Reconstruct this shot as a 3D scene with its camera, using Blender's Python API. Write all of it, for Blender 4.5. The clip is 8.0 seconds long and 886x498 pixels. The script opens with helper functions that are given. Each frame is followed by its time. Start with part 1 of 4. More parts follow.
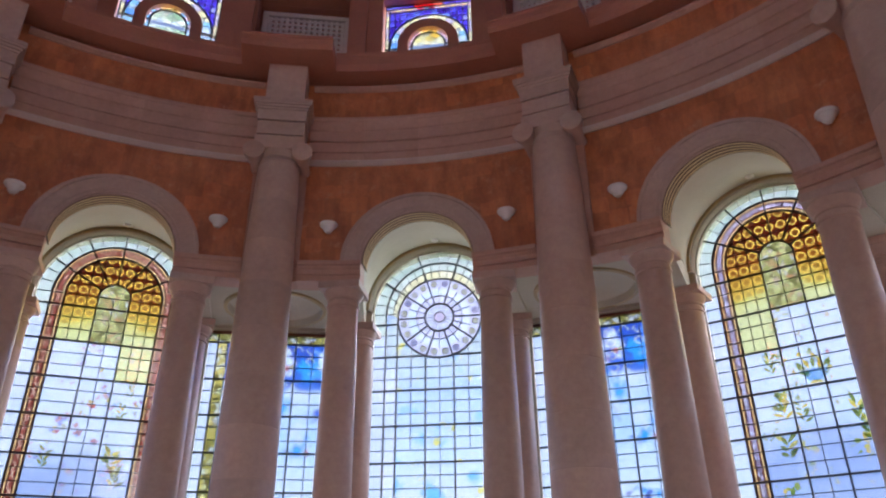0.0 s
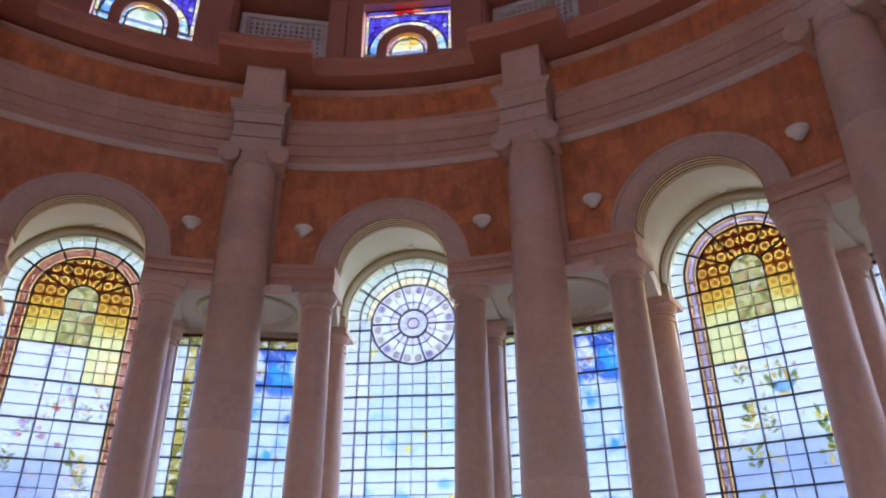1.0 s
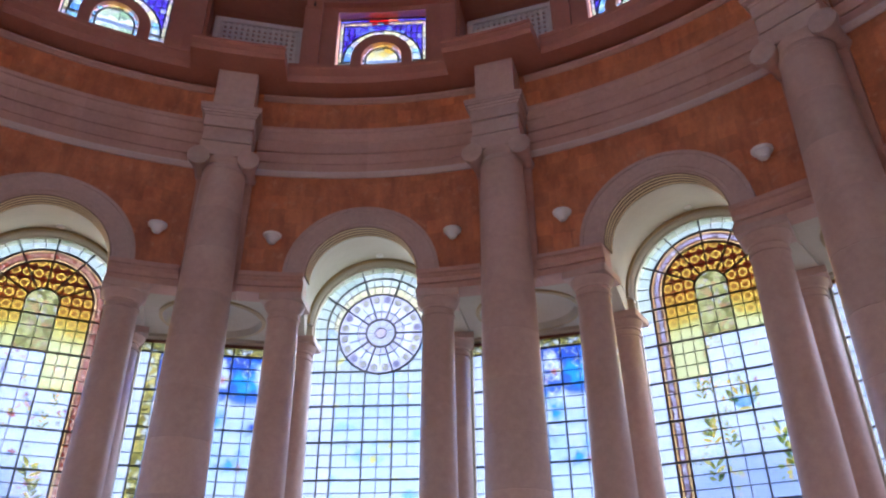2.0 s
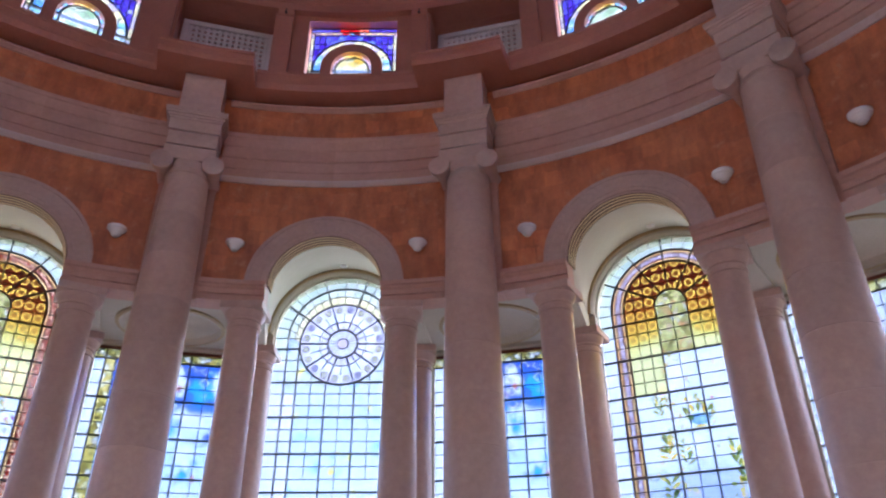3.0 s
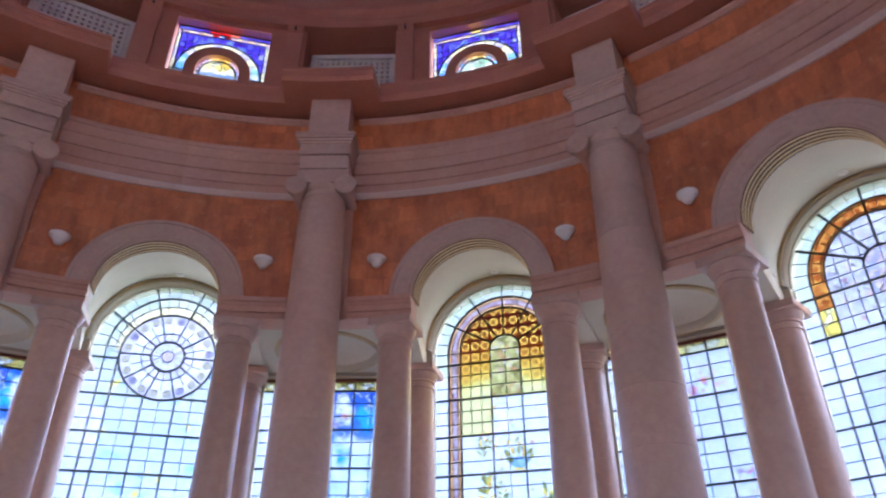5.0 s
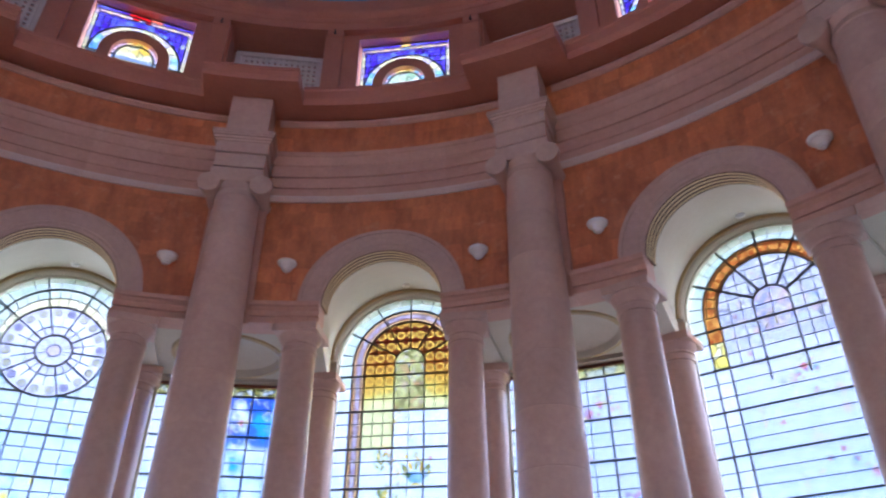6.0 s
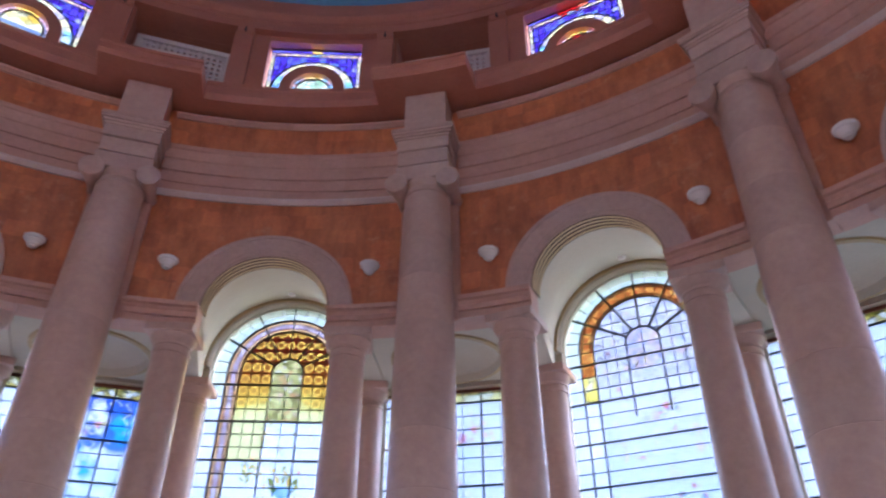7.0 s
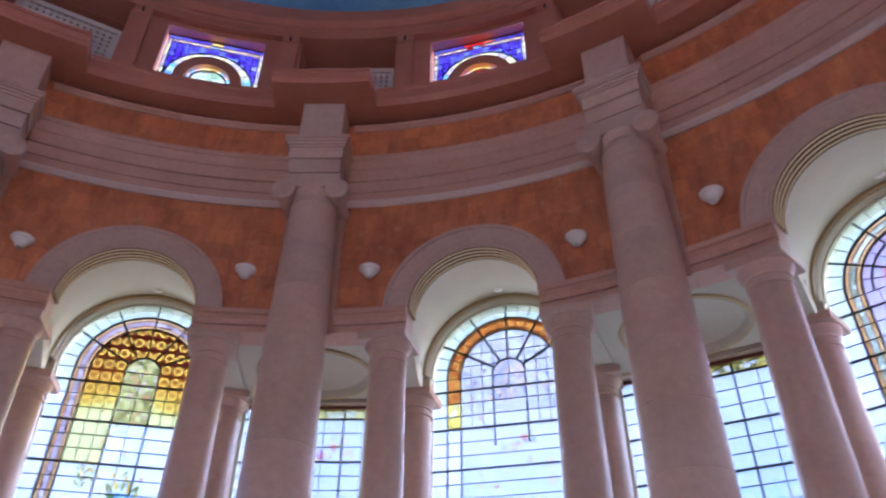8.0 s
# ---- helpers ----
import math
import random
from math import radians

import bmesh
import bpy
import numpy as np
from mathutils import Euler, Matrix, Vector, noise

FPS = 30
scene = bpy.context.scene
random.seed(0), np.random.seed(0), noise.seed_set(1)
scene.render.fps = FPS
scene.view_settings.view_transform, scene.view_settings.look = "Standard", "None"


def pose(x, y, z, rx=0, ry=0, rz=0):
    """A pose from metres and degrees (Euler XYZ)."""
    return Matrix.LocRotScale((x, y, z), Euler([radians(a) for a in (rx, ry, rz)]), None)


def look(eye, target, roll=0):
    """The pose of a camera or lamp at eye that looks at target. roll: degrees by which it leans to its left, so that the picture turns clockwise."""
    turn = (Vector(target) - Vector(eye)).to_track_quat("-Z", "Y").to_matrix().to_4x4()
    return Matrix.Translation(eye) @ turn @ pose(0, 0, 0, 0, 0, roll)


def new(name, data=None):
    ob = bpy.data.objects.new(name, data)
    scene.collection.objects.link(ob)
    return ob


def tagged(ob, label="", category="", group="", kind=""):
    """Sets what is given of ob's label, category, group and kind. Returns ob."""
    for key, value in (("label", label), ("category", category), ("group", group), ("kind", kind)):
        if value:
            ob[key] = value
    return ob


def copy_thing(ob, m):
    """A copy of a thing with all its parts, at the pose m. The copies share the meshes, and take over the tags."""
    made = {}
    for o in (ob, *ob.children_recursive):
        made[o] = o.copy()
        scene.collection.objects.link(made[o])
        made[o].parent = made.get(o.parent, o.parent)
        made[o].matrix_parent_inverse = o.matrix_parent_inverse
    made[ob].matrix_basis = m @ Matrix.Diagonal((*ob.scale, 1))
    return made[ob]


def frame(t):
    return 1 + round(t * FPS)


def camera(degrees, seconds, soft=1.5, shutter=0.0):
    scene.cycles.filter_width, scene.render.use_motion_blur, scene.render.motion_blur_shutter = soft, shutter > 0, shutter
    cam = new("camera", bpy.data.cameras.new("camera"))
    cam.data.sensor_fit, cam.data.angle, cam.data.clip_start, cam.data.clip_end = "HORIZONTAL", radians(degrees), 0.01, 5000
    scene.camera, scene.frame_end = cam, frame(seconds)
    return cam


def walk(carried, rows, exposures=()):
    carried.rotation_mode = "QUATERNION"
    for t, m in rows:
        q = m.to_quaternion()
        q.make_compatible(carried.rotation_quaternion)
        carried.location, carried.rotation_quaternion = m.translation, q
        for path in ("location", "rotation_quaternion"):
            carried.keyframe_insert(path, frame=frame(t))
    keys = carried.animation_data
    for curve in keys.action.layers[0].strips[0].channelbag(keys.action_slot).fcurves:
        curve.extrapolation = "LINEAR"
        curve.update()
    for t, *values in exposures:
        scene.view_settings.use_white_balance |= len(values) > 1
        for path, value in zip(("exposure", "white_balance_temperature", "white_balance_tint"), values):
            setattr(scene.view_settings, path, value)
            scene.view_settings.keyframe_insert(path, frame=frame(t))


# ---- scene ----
cam = camera(63.72, 8.0, soft=2.2, shutter=0.5)
PATH = [
    (0, pose(6.053, -3.618, 1.600, 116.764, 0.388, 8.053)),
    (0.5, pose(6.043, -3.620, 1.613, 117.070, 0.315, 7.177)),
    (1, pose(6.034, -3.622, 1.628, 117.243, 0.300, 5.751)),
    (1.5, pose(6.027, -3.628, 1.640, 117.549, 0.299, 4.166)),
    (3, pose(6.018, -3.659, 1.668, 118.968, 0.236, -0.267)),
    (3.5, pose(6.019, -3.666, 1.675, 119.220, 0.235, -3.315)),
    (4, pose(6.025, -3.667, 1.680, 119.626, 0.213, -6.546)),
    (4.5, pose(6.034, -3.660, 1.687, 120.578, 0.164, -10.379)),
    (6, pose(6.071, -3.620, 1.710, 122.332, 0.046, -22.412)),
    (6.5, pose(6.084, -3.605, 1.708, 122.991, -0.051, -27.348)),
    (7, pose(6.098, -3.589, 1.694, 123.804, -0.095, -32.793)),
    (7.5, pose(6.113, -3.571, 1.671, 124.575, -0.130, -38.618)),
    (8, pose(6.128, -3.553, 1.642, 125.479, -0.246, -44.341)),
]
# the clip's camera opens up a little in its first seconds, with a cool, slightly magenta balance
EXPOSURES = [(0.0, 2.05, 6450, 26), (1.5, 2.22, 6200, 27), (3.0, 2.42, 5900, 28), (4.5, 2.49, 5800, 27), (8.0, 2.54, 5700, 27)]
walk(cam, PATH, EXPOSURES)

# ---- world and light ----
world = bpy.data.worlds.new("sky")
scene.world = world
world.use_nodes = True
wn = world.node_tree
sky = wn.nodes.new("ShaderNodeTexSky")
sky.sky_type = "NISHITA"
sky.sun_disc = False
sky.sun_elevation = radians(62)
sky.sun_rotation = radians(200)
wn.links.new(sky.outputs["Color"], wn.nodes["Background"].inputs["Color"])
wn.nodes["Background"].inputs["Strength"].default_value = 0.05
sun = new("sun", bpy.data.lights.new("sun", "SUN"))
sun.data.energy, sun.data.angle, sun.data.color = 0.5, radians(10), (1, 0.96, 0.9)
sun.matrix_world = look((0, 0, 90), (9, 24, 45))

WINDOW_GLOW = 5.2      # radiance of the sky outside the tall windows
FILL_GLOW = 9.2       # the same on the sun's side, out of view, raised as added fill
UPPER_GLOW = 0.65       # the same outside the windows under the dome
BAY = 30.0             # twelve bays


def spin(k):
    return Matrix.Rotation(radians(-BAY * k), 4, "Z")


def sky_lamp(k, r, z, aim, width, height, glow, colour):
    lamp = new("window_skylight", bpy.data.lights.new("window_skylight", "AREA"))
    d = lamp.data
    d.shape, d.size, d.size_y, d.color = "RECTANGLE", width, height, colour
    d.energy = glow * width * height * math.pi
    lamp.matrix_world = spin(k) @ look((0, r, z), (0, 0, aim))
    return lamp


for k in range(12):
    sky_lamp(k, 58.0, 31.0, 4.0, 18.0, 26.0, FILL_GLOW if 5 <= k <= 9 else WINDOW_GLOW, (0.93, 0.97, 1.0))
    sky_lamp(k, 37.5, 40.0, 34.0, 8.0, 8.0, UPPER_GLOW, (0.95, 0.97, 1.0))

# ---- materials ----


def nodes_of(name):
    m = bpy.data.materials.new(name)
    m.use_nodes = True
    return m, m.node_tree.nodes, m.node_tree.links


def coords(n, l, shift=True):
    """Object coordinates, shifted by each object's own random number."""
    tc = n.new("ShaderNodeTexCoord")
    if not shift:
        return tc.outputs["Object"]
    info = n.new("ShaderNodeObjectInfo")
    mul = n.new("ShaderNodeMath")
    mul.operation, mul.inputs[1].default_value = "MULTIPLY", 57.0
    add = n.new("ShaderNodeVectorMath")
    add.operation = "ADD"
    l.new(info.outputs["Random"], mul.inputs[0])
    l.new(tc.outputs["Object"], add.inputs[0])
    l.new(mul.outputs[0], add.inputs[1])
    return add.outputs[0]


def noise_tex(n, l, vec, scale, detail=4.0, rough=0.6):
    t = n.new("ShaderNodeTexNoise")
    t.inputs["Scale"].default_value, t.inputs["Detail"].default_value, t.inputs["Roughness"].default_value = scale, detail, rough
    l.new(vec, t.inputs["Vector"])
    return t.outputs["Fac"]


def ramp(n, l, fac, stops):
    r = n.new("ShaderNodeValToRGB")
    e = r.color_ramp.elements
    while len(e) < len(stops):
        e.new(0.5)
    for i, (p, c) in enumerate(stops):
        e[i].position, e[i].color = p, (*c, 1)
    l.new(fac, r.inputs["Fac"])
    return r.outputs["Color"]


def blend(n, l, fac, a, b, mode="MIX"):
    m = n.new("ShaderNodeMix")
    m.data_type, m.blend_type = "RGBA", mode
    for value, socket in ((fac, m.inputs[0]), (a, m.inputs[6]), (b, m.inputs[7])):
        if isinstance(value, (int, float)):
            socket.default_value = value
        elif isinstance(value, tuple):
            socket.default_value = (*value, 1)
        else:
            l.new(value, socket)
    return m.outputs[2]


def stone(name, low, high, rough=0.6, grain=9.0, bump=0.02, slabs=0.0, spot=None, vary=0.0, streak=0.0):
    """Stone or render: cloudy at two scales, with a fine relief and, if asked, slabs that differ a little in tone."""
    m, n, l = nodes_of(name)
    p = n["Principled BSDF"]
    v = coords(n, l)
    big = noise_tex(n, l, v, 0.35, 5.0)
    fine = noise_tex(n, l, v, grain, 6.0, 0.7)
    colour = ramp(n, l, big, ((0.3, low), (0.7, high)))
    colour = blend(n, l, 0.35, colour, ramp(n, l, fine, ((0.3, (0.35, 0.35, 0.35)), (0.7, (0.65, 0.65, 0.65)))), "OVERLAY")
    if slabs:
        vor = n.new("ShaderNodeTexVoronoi")
        vor.distance = "CHEBYCHEV"
        vor.inputs["Scale"].default_value, vor.inputs["Randomness"].default_value = slabs, 0.25
        l.new(v, vor.inputs["Vector"])
        sep = n.new("ShaderNodeSeparateColor")
        l.new(vor.outputs["Color"], sep.inputs["Color"])
        tone = ramp(n, l, sep.outputs[0], ((0.0, (0.36, 0.36, 0.36)), (0.75, (0.5, 0.5, 0.5)), (1.0, (0.68, 0.66, 0.62))))
        colour = blend(n, l, 0.55, colour, tone, "OVERLAY")
    if streak:
        squash = n.new("ShaderNodeMapping")
        squash.inputs["Scale"].default_value = (1.0, 1.0, 0.35)
        l.new(v, squash.inputs["Vector"])
        run = noise_tex(n, l, squash.outputs[0], 1.6, 5.0, 0.65)
        colour = blend(n, l, streak, colour, ramp(n, l, run, ((0.32, (0.26, 0.24, 0.26)), (0.52, (0.5, 0.5, 0.5)), (0.72, (0.70, 0.72, 0.70)))), "OVERLAY")
    if spot:
        mask = ramp(n, l, noise_tex(n, l, v, 1.3, 8.0, 0.75), ((0.56, (0, 0, 0)), (0.7, (1, 1, 1))))
        colour = blend(n, l, mask, colour, spot)
    if vary:
        each = n.new("ShaderNodeObjectInfo")
        colour = blend(n, l, 1.0, colour, ramp(n, l, each.outputs["Random"], ((0.0, (1 - vary,) * 3), (1.0, (1.0, 1.0 - 0.2 * vary, 1.0 - 0.3 * vary)))), "MULTIPLY")
    l.new(colour, p.inputs["Base Color"])
    l.new(ramp(n, l, fine, ((0.2, (rough - 0.1,) * 3), (0.8, (rough + 0.12,) * 3))), p.inputs["Roughness"])
    b = n.new("ShaderNodeBump")
    b.inputs["Strength"].default_value, b.inputs["Distance"].default_value = 0.35, bump
    l.new(fine, b.inputs["Height"])
    l.new(b.outputs["Normal"], p.inputs["Normal"])
    return m


COLUMN = stone("column_stone", (0.50, 0.32, 0.252), (0.58, 0.39, 0.315), 0.5, 3.0, 0.008, vary=0.14)
TRIM = stone("trim_stone", (0.48, 0.255, 0.185), (0.57, 0.32, 0.24), 0.6, 4.0, 0.01, vary=0.08)
ARCHIVOLT = stone("archivolt_stone", (0.45, 0.29, 0.23), (0.52, 0.345, 0.28), 0.6, 4.0, 0.01)
PANEL = stone("terracotta_marble", (0.47, 0.128, 0.042), (0.58, 0.19, 0.07), 0.45, 5.0, 0.01, 1.15, (0.58, 0.25, 0.12), streak=0.6)
# trim stone lightened for the taenia: its colour holds light off the floor
LIT_STONE = stone("lit_band", (0.54, 0.39, 0.335), (0.62, 0.465, 0.41), 0.55, 9.0, 0.01)
PLASTER = stone("cream_plaster", (0.44, 0.38, 0.285), (0.50, 0.435, 0.33), 0.75, 12.0, 0.008)
DRUM = stone("drum_render", (0.37, 0.125, 0.074), (0.44, 0.165, 0.10), 0.6, 6.0, 0.012)
GRILLE = stone("pale_grille", (0.58, 0.50, 0.45), (0.68, 0.60, 0.54), 0.6, 9.0, 0.01)
SOFFIT_BROWN = stone("soffit_brown", (0.045, 0.014, 0.006), (0.08, 0.028, 0.012), 0.6, 9.0, 0.01)
HEAD_BAR = stone("red_brown_iron", (0.10, 0.018, 0.008), (0.16, 0.035, 0.014), 0.5, 9.0, 0.01)
OCHRE = stone("ochre_paint", (0.74, 0.55, 0.28), (0.82, 0.64, 0.36), 0.55, 9.0, 0.01)
GILT = stone("gilded_moulding", (0.30, 0.19, 0.07), (0.42, 0.28, 0.11), 0.35, 9.0, 0.01)
DOME_BLUE = stone("dome_blue", (0.09, 0.22, 0.36), (0.16, 0.34, 0.48), 0.7, 3.0, 0.01)
FLOOR = stone("floor_marble", (0.58, 0.43, 0.34), (0.66, 0.52, 0.43), 0.25, 4.0, 0.004, 0.5)
OUTSIDE = stone("outer_stone", (0.52, 0.46, 0.38), (0.62, 0.56, 0.48), 0.7, 5.0, 0.02)
GROUND = stone("ground_grass", (0.05, 0.08, 0.03), (0.10, 0.12, 0.05), 0.9, 2.0, 0.05)
WHITE = stone("lamp_plaster", (0.72, 0.68, 0.64), (0.80, 0.76, 0.72), 0.5, 14.0, 0.004)


def leadwork():
    m, n, l = nodes_of("lead_bar")
    p = n["Principled BSDF"]
    l.new(ramp(n, l, noise_tex(n, l, coords(n, l), 6.0), ((0.3, (0.015, 0.012, 0.012)), (0.8, (0.05, 0.04, 0.035)))), p.inputs["Base Color"])
    p.inputs["Roughness"].default_value, p.inputs["Metallic"].default_value = 0.55, 0.3
    return m


LEAD = leadwork()


def glass(name, make):
    """A thin coloured pane: it lets tinted light through, with a faint gloss. make(n, l, v) gives the tint."""
    m, n, l = nodes_of(name)
    n.remove(n["Principled BSDF"])
    clear, gloss, mixed = n.new("ShaderNodeBsdfTransparent"), n.new("ShaderNodeBsdfGlossy"), n.new("ShaderNodeMixShader")
    gloss.inputs["Roughness"].default_value = 0.12
    gloss.inputs["Color"].default_value = (0.8, 0.8, 0.8, 1)
    mixed.inputs[0].default_value = 0.05
    tint = blend(n, l, 1.0, make(n, l, coords(n, l, False)), (0.89, 0.91, 0.97), "MULTIPLY")
    milky, body = n.new("ShaderNodeBsdfTranslucent"), n.new("ShaderNodeMixShader")
    body.inputs[0].default_value = 0.22
    l.new(tint, clear.inputs["Color"])
    l.new(tint, milky.inputs["Color"])
    l.new(clear.outputs[0], body.inputs[1])
    l.new(milky.outputs[0], body.inputs[2])
    l.new(body.outputs[0], mixed.inputs[1])
    l.new(gloss.outputs[0], mixed.inputs[2])
    l.new(mixed.outputs[0], n["Material Output"].inputs["Surface"])
    return m


def voronoi(n, l, v, scale, feature="F1", rand=1.0, metric="EUCLIDEAN"):
    t = n.new("ShaderNodeTexVoronoi")
    t.feature = feature
    if feature != "DISTANCE_TO_EDGE":
        t.distance = metric
    t.inputs["Scale"].default_value, t.inputs["Randomness"].default_value = scale, rand
    l.new(v, t.inputs["Vector"])
    return t


def wash(a, b, scale=1.1):
    return lambda n, l, v: ramp(n, l, noise_tex(n, l, v, scale, 3.0), ((0.35, a), (0.65, b)))


def pieces(stops, scale, lead=0.03, rand=1.0, amount=1.0, ground=(0.66, 0.74, 0.80)):
    """Small leaded pieces, each of one of the colours."""
    def make(n, l, v):
        cell = voronoi(n, l, v, scale, rand=rand)
        sep = n.new("ShaderNodeSeparateColor")
        l.new(cell.outputs["Color"], sep.inputs["Color"])
        colour = ramp(n, l, sep.outputs[0], stops)
        if amount < 1:
            patch = ramp(n, l, noise_tex(n, l, v, 0.55, 2.0), ((0.62 - 0.3 * amount, (0, 0, 0)), (0.68 - 0.3 * amount, (1, 1, 1))))
            colour = blend(n, l, patch, ground, colour)
        edge = voronoi(n, l, v, scale, "DISTANCE_TO_EDGE", rand)
        line = ramp(n, l, edge.outputs["Distance"], ((lead, (0.03, 0.03, 0.03)), (lead + 0.03, (1, 1, 1))))
        if amount < 1:
            line = blend(n, l, patch, (1.0, 1.0, 1.0), line)
        return blend(n, l, 1.0, colour, line, "MULTIPLY")
    return make


def rings(back, back2, ring, scale):
    """Rings of a lighter glass on a dark ground, in rows."""
    def make(n, l, v):
        cell = voronoi(n, l, v, scale, rand=0.12)
        body = ramp(n, l, noise_tex(n, l, v, 1.6, 2.0), ((0.35, back), (0.65, back2)))
        mask = ramp(n, l, cell.outputs["Distance"], ((0.0, (0.25, 0.25, 0.25)), (0.16, (0.1, 0.1, 0.1)), (0.24, (1, 1, 1)), (0.36, (1, 1, 1)), (0.44, (0, 0, 0))))
        return blend(n, l, mask, body, ring)
    return make


def calc(n, l, op, a, b=None):
    m = n.new("ShaderNodeMath")
    m.operation = op
    for value, socket in ((a, m.inputs[0]), (b, m.inputs[1])):
        if value is None:
            continue
        if isinstance(value, (int, float)):
            socket.default_value = value
        else:
            l.new(value, socket)
    return m.outputs[0]


def field(tall, smears=(), lattice=0.0, ring=None, ring_from=0.0, flecks=None, period=(0.6, 0.62), smear_top=30.0, ring_some=False):
    """The painted field of one window. tall: stops of colour over the height in metres above the sill. smears: (colour, least noise, scale)
    washes. lattice: how dark the thin crossed leads are. ring: a colour for the small rings above the height ring_from.
    flecks: (colours, how much) of small painted pieces."""
    def make(n, l, v):
        sep = n.new("ShaderNodeSeparateXYZ")
        l.new(v, sep.inputs[0])
        x, z = sep.outputs["X"], sep.outputs["Z"]
        wave = calc(n, l, "MULTIPLY_ADD", noise_tex(n, l, v, 0.8, 3.0), 1.6)
        z_soft = calc(n, l, "ADD", z, calc(n, l, "SUBTRACT", wave, 0.8))
        colour = ramp(n, l, calc(n, l, "DIVIDE", z_soft, 25.0), [(h / 25.0, c) for h, c in tall])
        vary = ramp(n, l, noise_tex(n, l, v, 3.1, 3.0), ((0.3, (0.36, 0.36, 0.36)), (0.7, (0.62, 0.62, 0.62))))
        colour = blend(n, l, 0.6, colour, vary, "OVERLAY")
        for i, (wash_colour, least, scale) in enumerate(smears):
            shift = n.new("ShaderNodeVectorMath")
            shift.operation, shift.inputs[1].default_value = "ADD", (7.3 * i + 2.0, 1.7, 5.1 * i)
            l.new(v, shift.inputs[0])
            mask = ramp(n, l, noise_tex(n, l, shift.outputs[0], scale, 3.5, 0.55), ((least, (0, 0, 0)), (least + 0.09, (1, 1, 1))))
            below = calc(n, l, "LESS_THAN", z_soft, smear_top)
            colour = blend(n, l, calc(n, l, "MULTIPLY", mask, below), colour, wash_colour)
        if flecks:
            stops, much = flecks
            cell = voronoi(n, l, v, 4.2)
            tone = n.new("ShaderNodeSeparateColor")
            l.new(cell.outputs["Color"], tone.inputs["Color"])
            where = ramp(n, l, noise_tex(n, l, v, 0.62, 2.0), ((0.66 - 0.3 * much, (0, 0, 0)), (0.74 - 0.3 * much, (1, 1, 1))))
            some = ramp(n, l, tone.outputs[1], ((0.45, (0, 0, 0)), (0.5, (1, 1, 1))))
            colour = blend(n, l, calc(n, l, "MULTIPLY", calc(n, l, "MULTIPLY", where, some), calc(n, l, "LESS_THAN", z_soft, smear_top + 2.5)), colour, ramp(n, l, tone.outputs[0], stops))
        fx = calc(n, l, "ABSOLUTE", calc(n, l, "SUBTRACT", calc(n, l, "FRACT", calc(n, l, "ADD", calc(n, l, "DIVIDE", x, period[0]), 50.0)), 0.5))
        fz = calc(n, l, "ABSOLUTE", calc(n, l, "SUBTRACT", calc(n, l, "FRACT", calc(n, l, "DIVIDE", z, period[1])), 0.5))
        if ring:
            away = calc(n, l, "SQRT", calc(n, l, "ADD", calc(n, l, "MULTIPLY", fx, fx), calc(n, l, "MULTIPLY", fz, fz)))
            band = calc(n, l, "LESS_THAN", calc(n, l, "ABSOLUTE", calc(n, l, "SUBTRACT", away, 0.34)), 0.062)
            high = calc(n, l, "GREATER_THAN", z_soft, ring_from)
            if ring_some:
                high = calc(n, l, "MULTIPLY", high, calc(n, l, "GREATER_THAN", noise_tex(n, l, v, 0.7, 1.0), 0.52))
                band = calc(n, l, "LESS_THAN", calc(n, l, "ABSOLUTE", calc(n, l, "SUBTRACT", calc(n, l, "ADD", fx, fz), 0.36)), 0.05)
            colour = blend(n, l, calc(n, l, "MULTIPLY", calc(n, l, "MULTIPLY", band, high), 0.9), colour, ring)
        if lattice:
            cross = calc(n, l, "LESS_THAN", calc(n, l, "ABSOLUTE", calc(n, l, "SUBTRACT", fx, fz)), 0.045)
            colour = blend(n, l, calc(n, l, "MULTIPLY", cross, lattice), colour, (0.03, 0.03, 0.03))
        return colour
    return make


def scroll_border(ground, ground2, leaf, edge_line):
    """A border of small leaf shapes on a darker ground."""
    def make(n, l, v):
        cell = voronoi(n, l, v, 2.1, rand=0.35)
        body = ramp(n, l, noise_tex(n, l, v, 2.4, 3.0), ((0.35, ground), (0.65, ground2)))
        far = cell.outputs["Distance"]
        mask = ramp(n, l, far, ((0.10, (0.55, 0.55, 0.55)), (0.2, (0, 0, 0)), (0.34, (0, 0, 0)), (0.38, (1, 1, 1)), (0.46, (1, 1, 1)), (0.5, (0.1, 0.1, 0.1))))
        return blend(n, l, mask, body, leaf)
    return make


PALE_SKY = (0.58, 0.69, 0.77)
PALER = (0.64, 0.71, 0.76)
COOL = (0.50, 0.59, 0.66)
COOLER = (0.44, 0.56, 0.66)
CLEAR = glass("clear_glass", wash((0.56, 0.68, 0.76), (0.72, 0.77, 0.82), 0.5))
PALE_GREEN = glass("pale_green_glass", wash((0.46, 0.60, 0.45), (0.62, 0.68, 0.56), 0.8))
SKY_BLUE = glass("sky_blue_glass", wash((0.03, 0.34, 0.80), (0.25, 0.60, 0.82), 0.6))
VIOLET = glass("violet_blue_glass", pieces(((0.0, (0.05, 0.014, 0.30)), (0.35, (0.09, 0.05, 0.56)), (0.75, (0.12, 0.12, 0.76)), (0.93, (0.18, 0.30, 0.85)), (1.0, (0.42, 0.40, 0.80))), 2.3, 0.03, 0.0))
